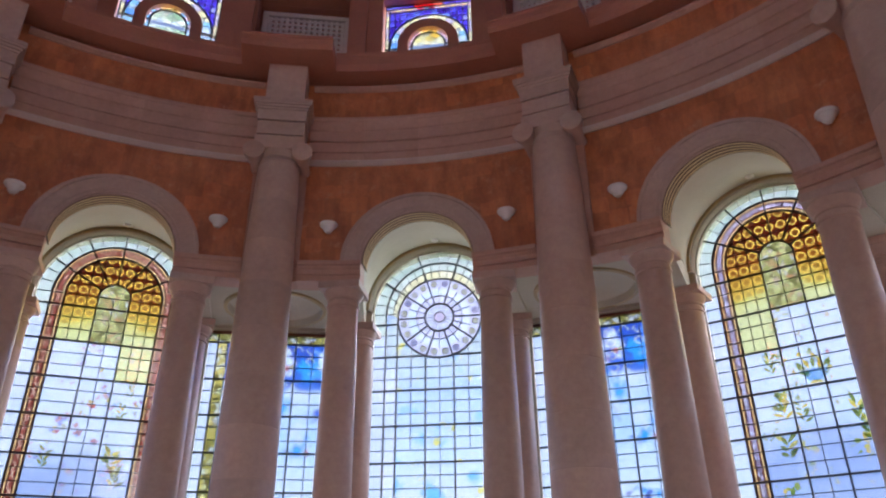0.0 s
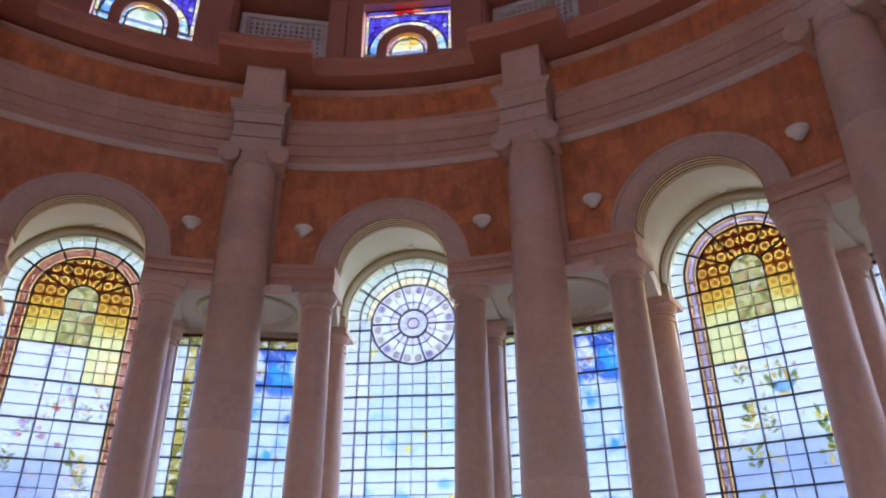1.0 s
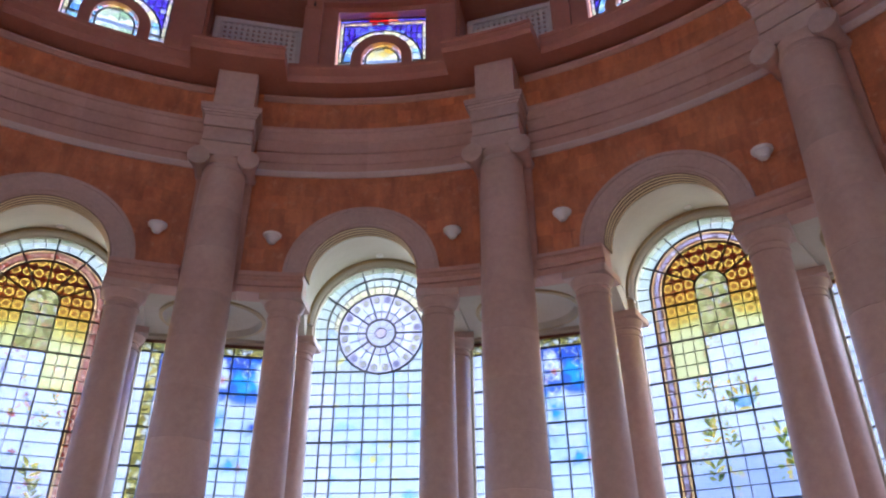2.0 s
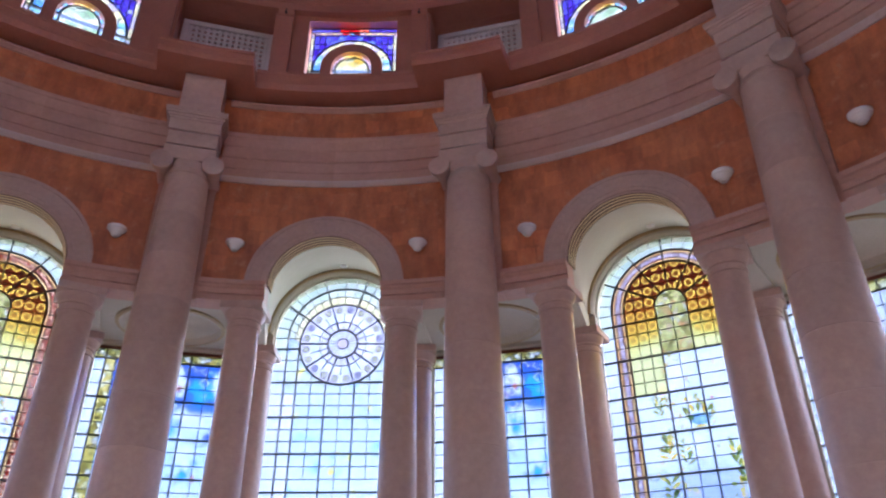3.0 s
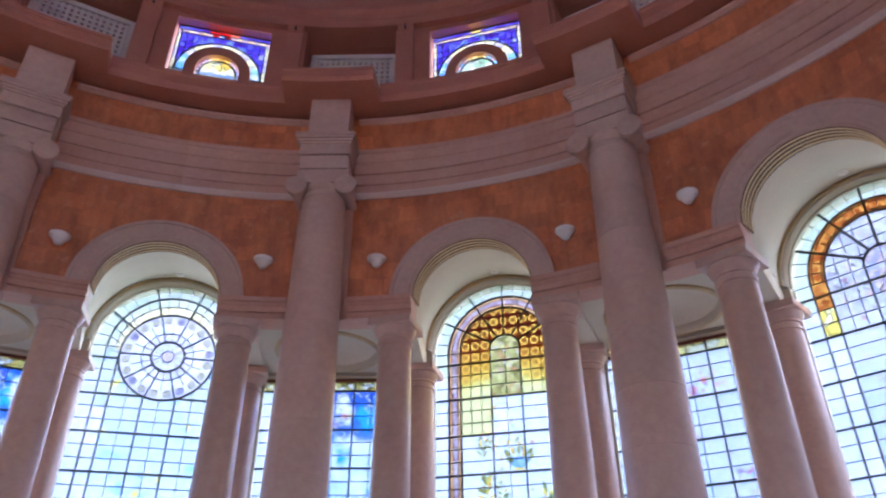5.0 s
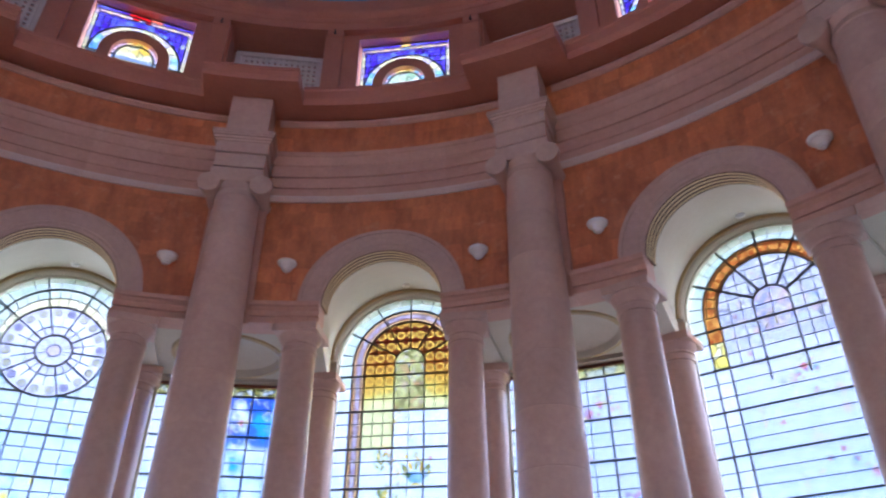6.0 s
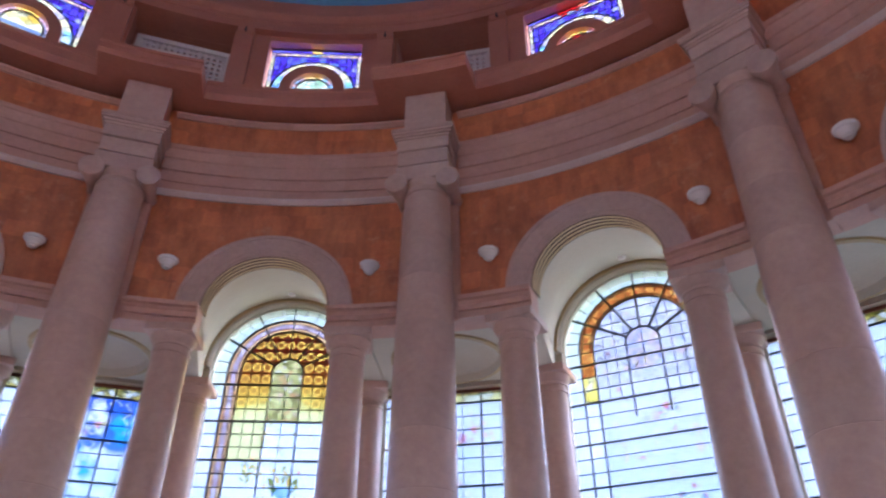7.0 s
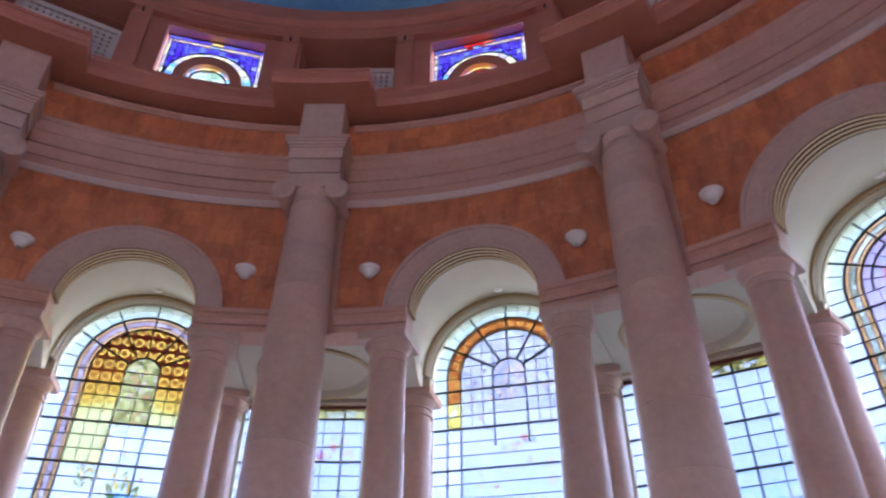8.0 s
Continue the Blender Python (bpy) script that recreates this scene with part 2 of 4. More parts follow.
CYAN_SQUARES = glass("cyan_squares_glass", pieces(((0.0, (0.10, 0.30, 0.75)), (0.4, (0.26, 0.66, 0.86)), (0.7, (0.62, 0.78, 0.84)), (1.0, (0.78, 0.70, 0.42))), 2.1, 0.03, 0.0))
PALE_YELLOW = glass("pale_yellow_glass", wash((0.66, 0.62, 0.30), (0.74, 0.72, 0.48), 1.0))
LILAC = glass("lilac_glass", wash((0.41, 0.37, 0.45), (0.56, 0.51, 0.58), 0.9))
YELLOW = glass("yellow_glass", pieces(((0.0, (0.75, 0.62, 0.08)), (0.5, (0.85, 0.78, 0.20)), (1.0, (0.95, 0.92, 0.55))), 1.7, 0.02))
GOLD = glass("gold_glass", wash((0.80, 0.50, 0.04), (0.95, 0.82, 0.22), 1.2))
RED_BORDER = glass("red_border_glass", scroll_border((0.13, 0.007, 0.004), (0.24, 0.02, 0.008), (0.66, 0.42, 0.28), 0))
EDGE_RED = glass("dark_red_edge_glass", wash((0.03, 0.003, 0.001), (0.08, 0.008, 0.002), 1.3))
EDGE_GOLD = glass("orange_edge_glass", wash((0.74, 0.42, 0.14), (0.84, 0.62, 0.30), 1.6))
BORDER_LILAC = glass("lilac_border_glass", pieces(((0.0, (0.22, 0.16, 0.22)), (0.3, (0.46, 0.38, 0.48)), (0.7, (0.56, 0.50, 0.58)), (1.0, (0.62, 0.58, 0.62))), 3.6, 0.03))
FAINT_LILAC = glass("faint_lilac_glass", wash((0.50, 0.52, 0.62), (0.64, 0.66, 0.74), 0.9))
PALE_SUN = glass("pale_sun_glass", pieces(((0.0, (0.60, 0.40, 0.05)), (0.2, (0.66, 0.60, 0.16)), (0.6, (0.70, 0.68, 0.36)), (1.0, (0.64, 0.70, 0.52))), 2.2, 0.02))
ORANGE_BORDER = glass("orange_border_glass", scroll_border((0.18, 0.012, 0.003), (0.36, 0.06, 0.006), (0.74, 0.40, 0.07), 0))
LEAF_COLOURS = ((0.0, (0.06, 0.15, 0.03)), (0.4, (0.35, 0.40, 0.08)), (0.7, (0.55, 0.40, 0.12)), (1.0, (0.30, 0.45, 0.55)))
MIXED = ((0.0, (0.10, 0.12, 0.40)), (0.3, (0.55, 0.15, 0.12)), (0.55, (0.25, 0.42, 0.70)), (0.8, (0.50, 0.45, 0.12)), (1.0, (0.60, 0.35, 0.50)))


def grid_dist(n, l, x, z, period, start):
    """Offsets in metres from the middle of the cell of a grid that mirrors about the window's axis."""
    ax = calc(n, l, "ABSOLUTE", x)
    gx = calc(n, l, "SUBTRACT", calc(n, l, "FRACT", calc(n, l, "ADD", calc(n, l, "DIVIDE", calc(n, l, "SUBTRACT", ax, start[0]), period[0]), 20.0)), 0.5)
    gz = calc(n, l, "SUBTRACT", calc(n, l, "FRACT", calc(n, l, "DIVIDE", calc(n, l, "ADD", z, start[1]), period[1])), 0.5)
    return ax, calc(n, l, "ABSOLUTE", calc(n, l, "MULTIPLY", gx, period[0])), calc(n, l, "ABSOLUTE", calc(n, l, "MULTIPLY", gz, period[1]))


def ringed(top, mid, lime, side, spots, lift=0.0):
    """The field of a window whose head is set with golden eight-sided rings on red-brown glass, paling to lime and then to clear glass.
    side: -1 or 1, where the lime runs further down. Heights are above the sill."""
    def make(n, l, v):
        sep = n.new("ShaderNodeSeparateXYZ")
        l.new(v, sep.inputs[0])
        x, z = sep.outputs["X"], sep.outputs["Z"]
        both = lambda a, b: calc(n, l, "MULTIPLY", a, b)
        more = lambda a, b: calc(n, l, "GREATER_THAN", a, b)
        less = lambda a, b: calc(n, l, "LESS_THAN", a, b)
        ax, dx, dz = grid_dist(n, l, x, z, (0.6, 0.7167), (0.88, 0.3175))
        # an arched middle light with leaves
        up = calc(n, l, "MAXIMUM", calc(n, l, "SUBTRACT", z, 17.6), 0.0)
        core = less(calc(n, l, "ADD", both(x, x), both(up, up)), 0.78)
        soft = calc(n, l, "ADD", z, calc(n, l, "MULTIPLY", calc(n, l, "SUBTRACT", noise_tex(n, l, v, 0.9, 3.0), 0.5), 1.4))
        soft = calc(n, l, "ADD", soft, calc(n, l, "MULTIPLY", calc(n, l, "SUBTRACT", ax, 1.8), 0.22))
        body = ramp(n, l, calc(n, l, "DIVIDE", soft, 25.0), [(h / 25.0, c) for h, c in ((14.9, lime), (15.7 + lift, mid), (16.5 + lift, top[2]), (17.4 + lift, top[1]), (18.6 + lift, top[0]))])
        tone = ramp(n, l, noise_tex(n, l, v, 3.4, 3.0), ((0.3, (0.34, 0.34, 0.34)), (0.7, (0.64, 0.64, 0.64))))
        body = blend(n, l, 0.7, body, tone, "OVERLAY")
        away = calc(n, l, "MAXIMUM", calc(n, l, "MAXIMUM", dx, dz), calc(n, l, "MULTIPLY", calc(n, l, "ADD", dx, dz), 0.76))
        inside = less(away, 0.19)
        band = less(calc(n, l, "ABSOLUTE", calc(n, l, "SUBTRACT", away, 0.21)), 0.036)
        high = more(soft, 15.7 + lift)
        body = blend(n, l, both(both(inside, high), 0.55), body, (0.20, 0.08, 0.01))
        body = blend(n, l, both(band, high), body, (0.84, 0.56, 0.08))
        body = blend(n, l, both(both(band, calc(n, l, "SUBTRACT", 1.0, high)), 0.45), body, (0.74, 0.74, 0.36))
        cross = both(less(calc(n, l, "ABSOLUTE", calc(n, l, "SUBTRACT", dx, dz)), 0.022), more(away, 0.26))
        body = blend(n, l, both(cross, 0.75), body, (0.03, 0.015, 0.01))
        # leaves in the middle light
        cell = voronoi(n, l, v, 4.2)
        hue = n.new("ShaderNodeSeparateColor")
        l.new(cell.outputs["Color"], hue.inputs["Color"])
        leaf = ramp(n, l, hue.outputs[0], ((0.0, (0.10, 0.10, 0.03)), (0.3, (0.36, 0.38, 0.10)), (0.55, (0.58, 0.60, 0.24)), (0.8, (0.42, 0.24, 0.09)), (1.0, (0.56, 0.62, 0.48))))
        edge = voronoi(n, l, v, 4.2, "DISTANCE_TO_EDGE")
        leaf = blend(n, l, both(less(edge.outputs["Distance"], 0.035), 0.8), leaf, (0.04, 0.035, 0.02))
        body = blend(n, l, core, body, leaf)
        # clear glass below, with the lime running on down one side
        pale = ramp(n, l, noise_tex(n, l, v, 0.5, 3.0), ((0.35, PALE_SKY), (0.65, PALER)))
        low = ramp(n, l, calc(n, l, "DIVIDE", soft, 25.0), ((7.2 / 25, (0.36, 0.46, 0.72)), (9.0 / 25, (1.0, 1.0, 1.0))))
        pale = blend(n, l, 0.8, pale, low, "MULTIPLY")
        run = both(more(both(x, side), 0.88), more(z, 12.58))
        limed = blend(n, l, both(band, 0.5), lime, (0.76, 0.76, 0.40))
        limed = blend(n, l, both(cross, 0.5), limed, (0.10, 0.10, 0.03))
        pale = blend(n, l, run, pale, limed)
        # scattered leaves
        spot = voronoi(n, l, v, 4.6)
        hue = n.new("ShaderNodeSeparateColor")
        l.new(spot.outputs["Color"], hue.inputs["Color"])
        where = both(ramp(n, l, noise_tex(n, l, v, 0.75, 2.0), ((0.54, (0, 0, 0)), (0.6, (1, 1, 1)))), more(hue.outputs[1], 0.6))
        pale = blend(n, l, where, pale, ramp(n, l, hue.outputs[0], spots))
        return blend(n, l, more(z, 14.73), pale, body)
    return make


AMBER_FIELD = glass("amber_field_glass", ringed(((0.09, 0.006, 0.001), (0.24, 0.055, 0.004), (0.42, 0.22, 0.02)), (0.58, 0.52, 0.10), (0.60, 0.63, 0.26), -1.0, LEAF_COLOURS))
RED_FIELD = glass("red_field_glass", ringed(((0.08, 0.005, 0.001), (0.21, 0.045, 0.004), (0.40, 0.22, 0.02)), (0.56, 0.50, 0.09), (0.58, 0.62, 0.24), 1.0, MIXED, 0.3))
FAN_FIELD = glass("fan_field_glass", field(((6.0, (0.50, 0.62, 0.70)), (12.5, COOL), (15.0, (0.54, 0.60, 0.68)), (18.2, (0.48, 0.52, 0.60))), ((COOLER, 0.55, 0.3), ((0.54, 0.46, 0.54), 0.62, 1.3)), 0.0, None, 0, (MIXED, 0.22), smear_top=17.5))
FAN_HEAD = glass("fan_head_glass", pieces(((0.0, (0.36, 0.40, 0.50)), (0.25, (0.50, 0.55, 0.60)), (0.6, (0.56, 0.58, 0.60)), (0.85, (0.52, 0.60, 0.58)), (1.0, (0.56, 0.44, 0.44))), 3.2, 0.012))
FIGURE = glass("figured_glass", pieces(((0.0, (0.22, 0.26, 0.46)), (0.3, (0.44, 0.50, 0.62)), (0.55, (0.56, 0.42, 0.42)), (0.75, (0.54, 0.54, 0.60)), (1.0, (0.68, 0.58, 0.30))), 3.6, 0.02))
LEAF_GREEN = glass("leaf_green_glass", wash((0.09, 0.17, 0.04), (0.36, 0.42, 0.10), 2.2))
BOWL_BLUE = glass("bowl_blue_glass", wash((0.10, 0.30, 0.55), (0.40, 0.62, 0.74), 1.4))
ROSE_RED = glass("rose_red_glass", wash((0.46, 0.14, 0.16), (0.62, 0.40, 0.44), 2.6))
PALE_LEAF = glass("pale_leaf_border_glass", pieces(((0.0, (0.22, 0.30, 0.20)), (0.35, (0.46, 0.58, 0.46)), (0.7, (0.56, 0.66, 0.56)), (1.0, (0.66, 0.70, 0.60))), 3.2, 0.025))
ROSE_FIELD = glass("rose_field_glass", field(((6.0, PALER), (9.0, (0.60, 0.74, 0.82)), (13.0, (0.50, 0.66, 0.80)), (15.5, (0.52, 0.62, 0.60))), (((0.14, 0.50, 0.80), 0.57, 0.5), ((0.02, 0.28, 0.74), 0.66, 0.7), ((0.74, 0.66, 0.10), 0.61, 1.1)), 0.0))
BLUE_FIELD = glass("blue_field_glass", field(((5.0, PALER), (8.5, (0.54, 0.68, 0.80)), (10.0, (0.42, 0.62, 0.80)), (13.0, (0.54, 0.66, 0.76)), (13.3, (0.05, 0.16, 0.52)), (15.3, (0.03, 0.10, 0.44))),
                                            (((0.02, 0.32, 0.78), 0.55, 0.6), (PALE_SKY, 0.545, 0.8), ((0.01, 0.06, 0.34), 0.60, 0.9)), 0.0, (0.66, 0.66, 0.50), 13.1, (MIXED, 0.2), (0.8, 0.74), ring_some=True))
WHITE_FIELD = glass("white_field_glass", field(((4.0, (0.46, 0.48, 0.58)), (10.0, COOL), (16.0, COOL)), ((COOLER, 0.55, 0.4), ((0.54, 0.46, 0.54), 0.64, 0.8)), 0.0, None, 0, (MIXED, 0.4)))
AQUA_FIELD = glass("aqua_field_glass", field(((6.0, (0.10, 0.50, 0.82)), (9.0, (0.30, 0.62, 0.82)), (11.0, COOLER), (16.0, COOL)), (((0.01, 0.32, 0.80), 0.54, 0.6), (COOL, 0.56, 0.5)), 0.0, None, 0, (MIXED, 0.12), smear_top=10.6))
ROUNDEL_FIELD = glass("roundel_field_glass", field(((6.0, PALER), (14.0, PALE_SKY), (17.0, (0.46, 0.42, 0.56)), (20.5, (0.34, 0.28, 0.42))), (((0.50, 0.10, 0.08), 0.66, 0.8),), 0.22, None, 0, (MIXED, 0.5)))
FLECKED = glass("flecked_glass", pieces(((0.0, (0.30, 0.30, 0.55)), (0.25, (0.80, 0.40, 0.35)), (0.5, (0.55, 0.75, 0.95)), (0.75, (0.9, 0.9, 0.95)), (1.0, (0.80, 0.80, 0.45))), 2.2, 0.03, 1.0, 0.45, (0.66, 0.74, 0.80)))
LEAF_CORE = glass("leaf_core_glass", pieces(((0.0, (0.26, 0.44, 0.24)), (0.4, (0.50, 0.66, 0.44)), (0.7, (0.64, 0.72, 0.52)), (1.0, (0.58, 0.74, 0.74))), 2.2, 0.02))
GREEN_BAND = glass("green_gold_band_glass", pieces(((0.0, (0.14, 0.12, 0.03)), (0.25, (0.40, 0.36, 0.07)), (0.5, (0.66, 0.54, 0.12)), (0.75, (0.70, 0.66, 0.30)), (1.0, (0.62, 0.66, 0.62))), 3.4, 0.035))
RUBY = glass("ruby_glass", pieces(((0.0, (0.45, 0.005, 0.01)), (0.6, (0.80, 0.03, 0.02)), (1.0, (0.95, 0.35, 0.20))), 2.0, 0.02))

# ---- builders ----
HOME = {}


def thing(name, r0, z0, label, category, group="", kind=""):
    """An empty at its base, on the axis of bay 0; parts are given in the rotunda's own coordinates."""
    ob = new(name)
    ob.matrix_world = Matrix.Translation((0, r0, z0))
    HOME[ob] = Vector((0, r0, z0))
    return tagged(ob, label, category, group, kind)


def part(name, bm, material, parent=None, label="", smooth=False):
    me = bpy.data.meshes.new(name)
    if parent is not None:
        bmesh.ops.translate(bm, verts=bm.verts, vec=-HOME[parent])
    bmesh.ops.recalc_face_normals(bm, faces=bm.faces)
    bm.to_mesh(me)
    bm.free()
    me.materials.append(material)
    if smooth:
        me.shade_smooth()
        me.set_sharp_from_angle(angle=radians(32))
    ob = new(name, me)
    if parent is not None:
        ob.parent = parent
        HOME[ob] = HOME[parent]
    return tagged(ob, label)


def around(ob, ks):
    """Copies of a thing of bay 0 in the bays ks."""
    base = ob.matrix_world.copy()
    made = [copy_thing(ob, spin(k) @ base) for k in ks if k != 0]
    return [ob] + made


def at(r, u, z):
    """A point at the radius r, u metres along the arc from the axis of bay 0, at the height z."""
    a = u / r
    return Vector((r * math.sin(a), r * math.cos(a), z))


def sweep(profile, a0, a1, steps, closed=True):
    """A profile of (r, z) swept round the rotunda's axis from a0 to a1 degrees."""
    bm = bmesh.new()
    rows = []
    for i in range(steps + 1):
        a = radians(a0 + (a1 - a0) * i / steps)
        rows.append([bm.verts.new((r * math.sin(a), r * math.cos(a), z)) for r, z in profile])
    count = len(profile)
    full = abs(a1 - a0) >= 359.9
    for i in range(steps):
        for j in range(count if closed else count - 1):
            q = (j + 1) % count
            bm.faces.new((rows[i][j], rows[i][q], rows[i + 1][q], rows[i + 1][j]))
    if closed and not full:
        bm.faces.new(rows[0])
        bm.faces.new(rows[-1][::-1])
    if full:
        bmesh.ops.remove_doubles(bm, verts=bm.verts, dist=0.0005)
    return bm


def lathe(profile, x, y, steps=32, squash=None):
    """A profile of (radius, z) turned about an upright axis at x, y."""
    bm = bmesh.new()
    rows = []
    for i in range(steps):
        a = 2 * math.pi * i / steps
        rows.append([bm.verts.new((x + r * math.cos(a), y + r * math.sin(a), z)) for r, z in profile])
    for i in range(steps):
        for j in range(len(profile) - 1):
            bm.faces.new((rows[i][j], rows[(i + 1) % steps][j], rows[(i + 1) % steps][j + 1], rows[i][j + 1]))
    bm.faces.new([r[0] for r in rows])
    bm.faces.new([r[-1] for r in rows][::-1])
    return bm


def box(bm, x0, x1, y0, y1, z0, z1, bevel=0.0):
    m = Matrix.Translation(((x0 + x1) / 2, (y0 + y1) / 2, (z0 + z1) / 2)) @ Matrix.Diagonal((x1 - x0, y1 - y0, z1 - z0, 1))
    made = bmesh.ops.create_cube(bm, size=1.0, matrix=m)["verts"]
    if bevel:
        edges = list({e for v in made for e in v.link_edges})
        bmesh.ops.bevel(bm, geom=edges, offset=bevel, segments=2, affect="EDGES", profile=0.5)
    return bm


def strips(spans, r_in, r_out, flat=False):
    """A curved wall from upright strips. spans: (u0, u1, [(low, high), ...]) with low and high as numbers or pairs (at u0, at u1);
    u is measured on r_in, and the joints run radially."""
    bm = bmesh.new()
    for u0, u1, solids in spans:
        for low, high in solids:
            la, lb = low if isinstance(low, tuple) else (low, low)
            ha, hb = high if isinstance(high, tuple) else (high, high)
            k = r_out / r_in
            v = [bm.verts.new(at(r, u * (k if r == r_out else 1), z)) for r in (r_in, r_out) for u, z in ((u0, la), (u1, lb), (u1, hb), (u0, ha))]
            for f in ((0, 1, 2, 3), (7, 6, 5, 4), (0, 4, 5, 1), (3, 2, 6, 7)):
                bm.faces.new([v[i] for i in f])
            for f in ((0, 3, 7, 4), (1, 5, 6, 2)):
                bm.faces.new([v[i] for i in f])
    bmesh.ops.remove_doubles(bm, verts=bm.verts, dist=0.0005)
    seen = {}
    for f in bm.faces:
        seen.setdefault(frozenset(f.verts), []).append(f)
    doubled = [f for group in seen.values() if len(group) > 1 for f in group]
    bmesh.ops.delete(bm, geom=doubled, context="FACES_ONLY")
    return bm


def arch_ring(profile, centre_z, steps=40, a0=0.0, a1=180.0):
    """A profile of (radius, r) carried round a half circle that stands on the curved wall."""
    bm = bmesh.new()
    rows = []
    for i in range(steps + 1):
        a = radians(a0 + (a1 - a0) * i / steps)
        rows.append([bm.verts.new(at(r, -q * math.cos(a), centre_z + q * math.sin(a))) for q, r in profile])
    n = len(profile)
    for i in range(steps):
        for j in range(n):
            q = (j + 1) % n
            bm.faces.new((rows[i][j], rows[i][q], rows[i + 1][q], rows[i + 1][j]))
    bm.faces.new(rows[0])
    bm.faces.new(rows[-1][::-1])
    return bm


def rod(bm, a, b, w, d, r):
    """A flat bar on the window's plane from a to b (u, z), w wide and d deep."""
    (u0, z0), (u1, z1) = a, b
    length = math.hypot(u1 - u0, z1 - z0)
    if length < 1e-4:
        return
    px, pz = -(z1 - z0) / length * w / 2, (u1 - u0) / length * w / 2
    vs = [bm.verts.new((u + sx * px, r + y, z + sx * pz)) for y in (-d / 2, d / 2) for u, z, sx in ((u0, z0, 1), (u1, z1, 1), (u1, z1, -1), (u0, z0, -1))]
    for f in ((0, 1, 2, 3), (7, 6, 5, 4), (0, 4, 5, 1), (1, 5, 6, 2), (2, 6, 7, 3), (3, 7, 4, 0)):
        bm.faces.new([vs[i] for i in f])


ALL = range(12)

# ---- setting: ground, floor, walls ----
bm = bmesh.new()
box(bm, -2500, 2500, -2500, 2500, -1.4, -0.8)
tagged(part("ground", bm, GROUND), "mown grass ground round the building", "ground", kind="structure")
bm = sweep([(0.0, 0.0), (41.0, 0.0), (41.0, -0.78), (0.0, -0.78)], 0, 360, 96)
tagged(part("floor", bm, FLOOR), "polished pinkish marble floor of the rotunda", "floor", kind="structure")

# arcade wall: a curved wall with a round arch in each bay
RW, RB = 30.4, 31.25
ARCH = 18.2      # the arcade's springing
SPRING = 18.5    # the windows' springing
arc = [-3.05 * math.cos(math.pi * i / 36) for i in range(37)]
cuts = [-7.958, -6.5, -5.2, -4.0] + arc + [4.0, 5.2, 6.5, 7.958]
span = []
for u0, u1 in zip(cuts, cuts[1:]):
    za, zb = (ARCH + math.sqrt(max(0.0, 3.05 ** 2 - u * u)) for u in (u0, u1))
    span.append((u0, u1, [((za, zb), 30.46)]))
wall = thing("arcade_wall", RW, 18.2, "curved terracotta marble wall over a round arch", "wall", kind="structure")
part("panel", strips(span, RW, RB), PANEL, wall)
around(wall, ALL)

# archivolt, with gilded ribs on its soffit
trim = thing("archivolt", 30.2, 18.2, "pale stone archivolt with gilded soffit ribs", "arch trim", kind="structure")
part("moulding", arch_ring([(3.02, 30.2), (3.1, 30.2), (3.12, 30.1), (3.3, 30.1), (3.31, 30.06), (3.98, 30.05), (4.0, 29.98), (4.16, 29.97), (4.18, 30.39), (3.02, 30.39)], ARCH), ARCHIVOLT, trim, smooth=True)
part("soffit_band", arch_ring([(2.99, 30.21), (3.045, 30.21), (3.045, 31.24), (2.99, 31.24)], ARCH), SOFFIT_BROWN, trim, "dark brown soffit between the ribs")
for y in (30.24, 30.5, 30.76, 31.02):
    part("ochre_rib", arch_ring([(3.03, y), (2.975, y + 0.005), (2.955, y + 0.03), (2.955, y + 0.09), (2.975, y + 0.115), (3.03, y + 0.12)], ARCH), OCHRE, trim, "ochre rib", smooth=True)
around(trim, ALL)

# vault of each bay
vault = thing("vault", 35, 18.5, "cream plastered conical vault behind the arch", "vault", kind="structure")
bm = bmesh.new()
rows = []
for r, q, zs in ((31.26, 3.2, 18.2), (33.5, 3.62, 18.3), (35.5, 4.05, 18.4), (37.98, 4.62, 18.5)):
    rows.append([[bm.verts.new(at(r, -(q + t) * math.cos(a), zs + (q + t) * math.sin(a))) for a in [math.pi * i / 36 for i in range(37)]] for t in (0, 0.3)])
for i in range(3):
    for t in (0, 1):
        for j in range(36):
            bm.faces.new((rows[i][t][j], rows[i][t][j + 1], rows[i + 1][t][j + 1], rows[i + 1][t][j]))
for i in (0, 3):
    for j in range(36):
        bm.faces.new((rows[i][0][j], rows[i][0][j + 1], rows[i][1][j + 1], rows[i][1][j]))
part("shell", bm, PLASTER, vault, smooth=True)
part("end_moulding", arch_ring([(4.27, 37.8), (4.33, 37.7), (4.6, 37.66), (4.64, 37.98), (4.27, 37.98)], SPRING - 0.02), PLASTER, vault, "pale moulding round the window head", smooth=True)
for q0, wide in ((4.36, 0.22),):
    part("ochre_fillet", arch_ring([(q0, 37.5), (q0 + wide, 37.5), (q0 + wide, 37.62), (q0, 37.62)], SPRING - 0.02), GILT, vault, "ochre fillet")
around(vault, ALL)

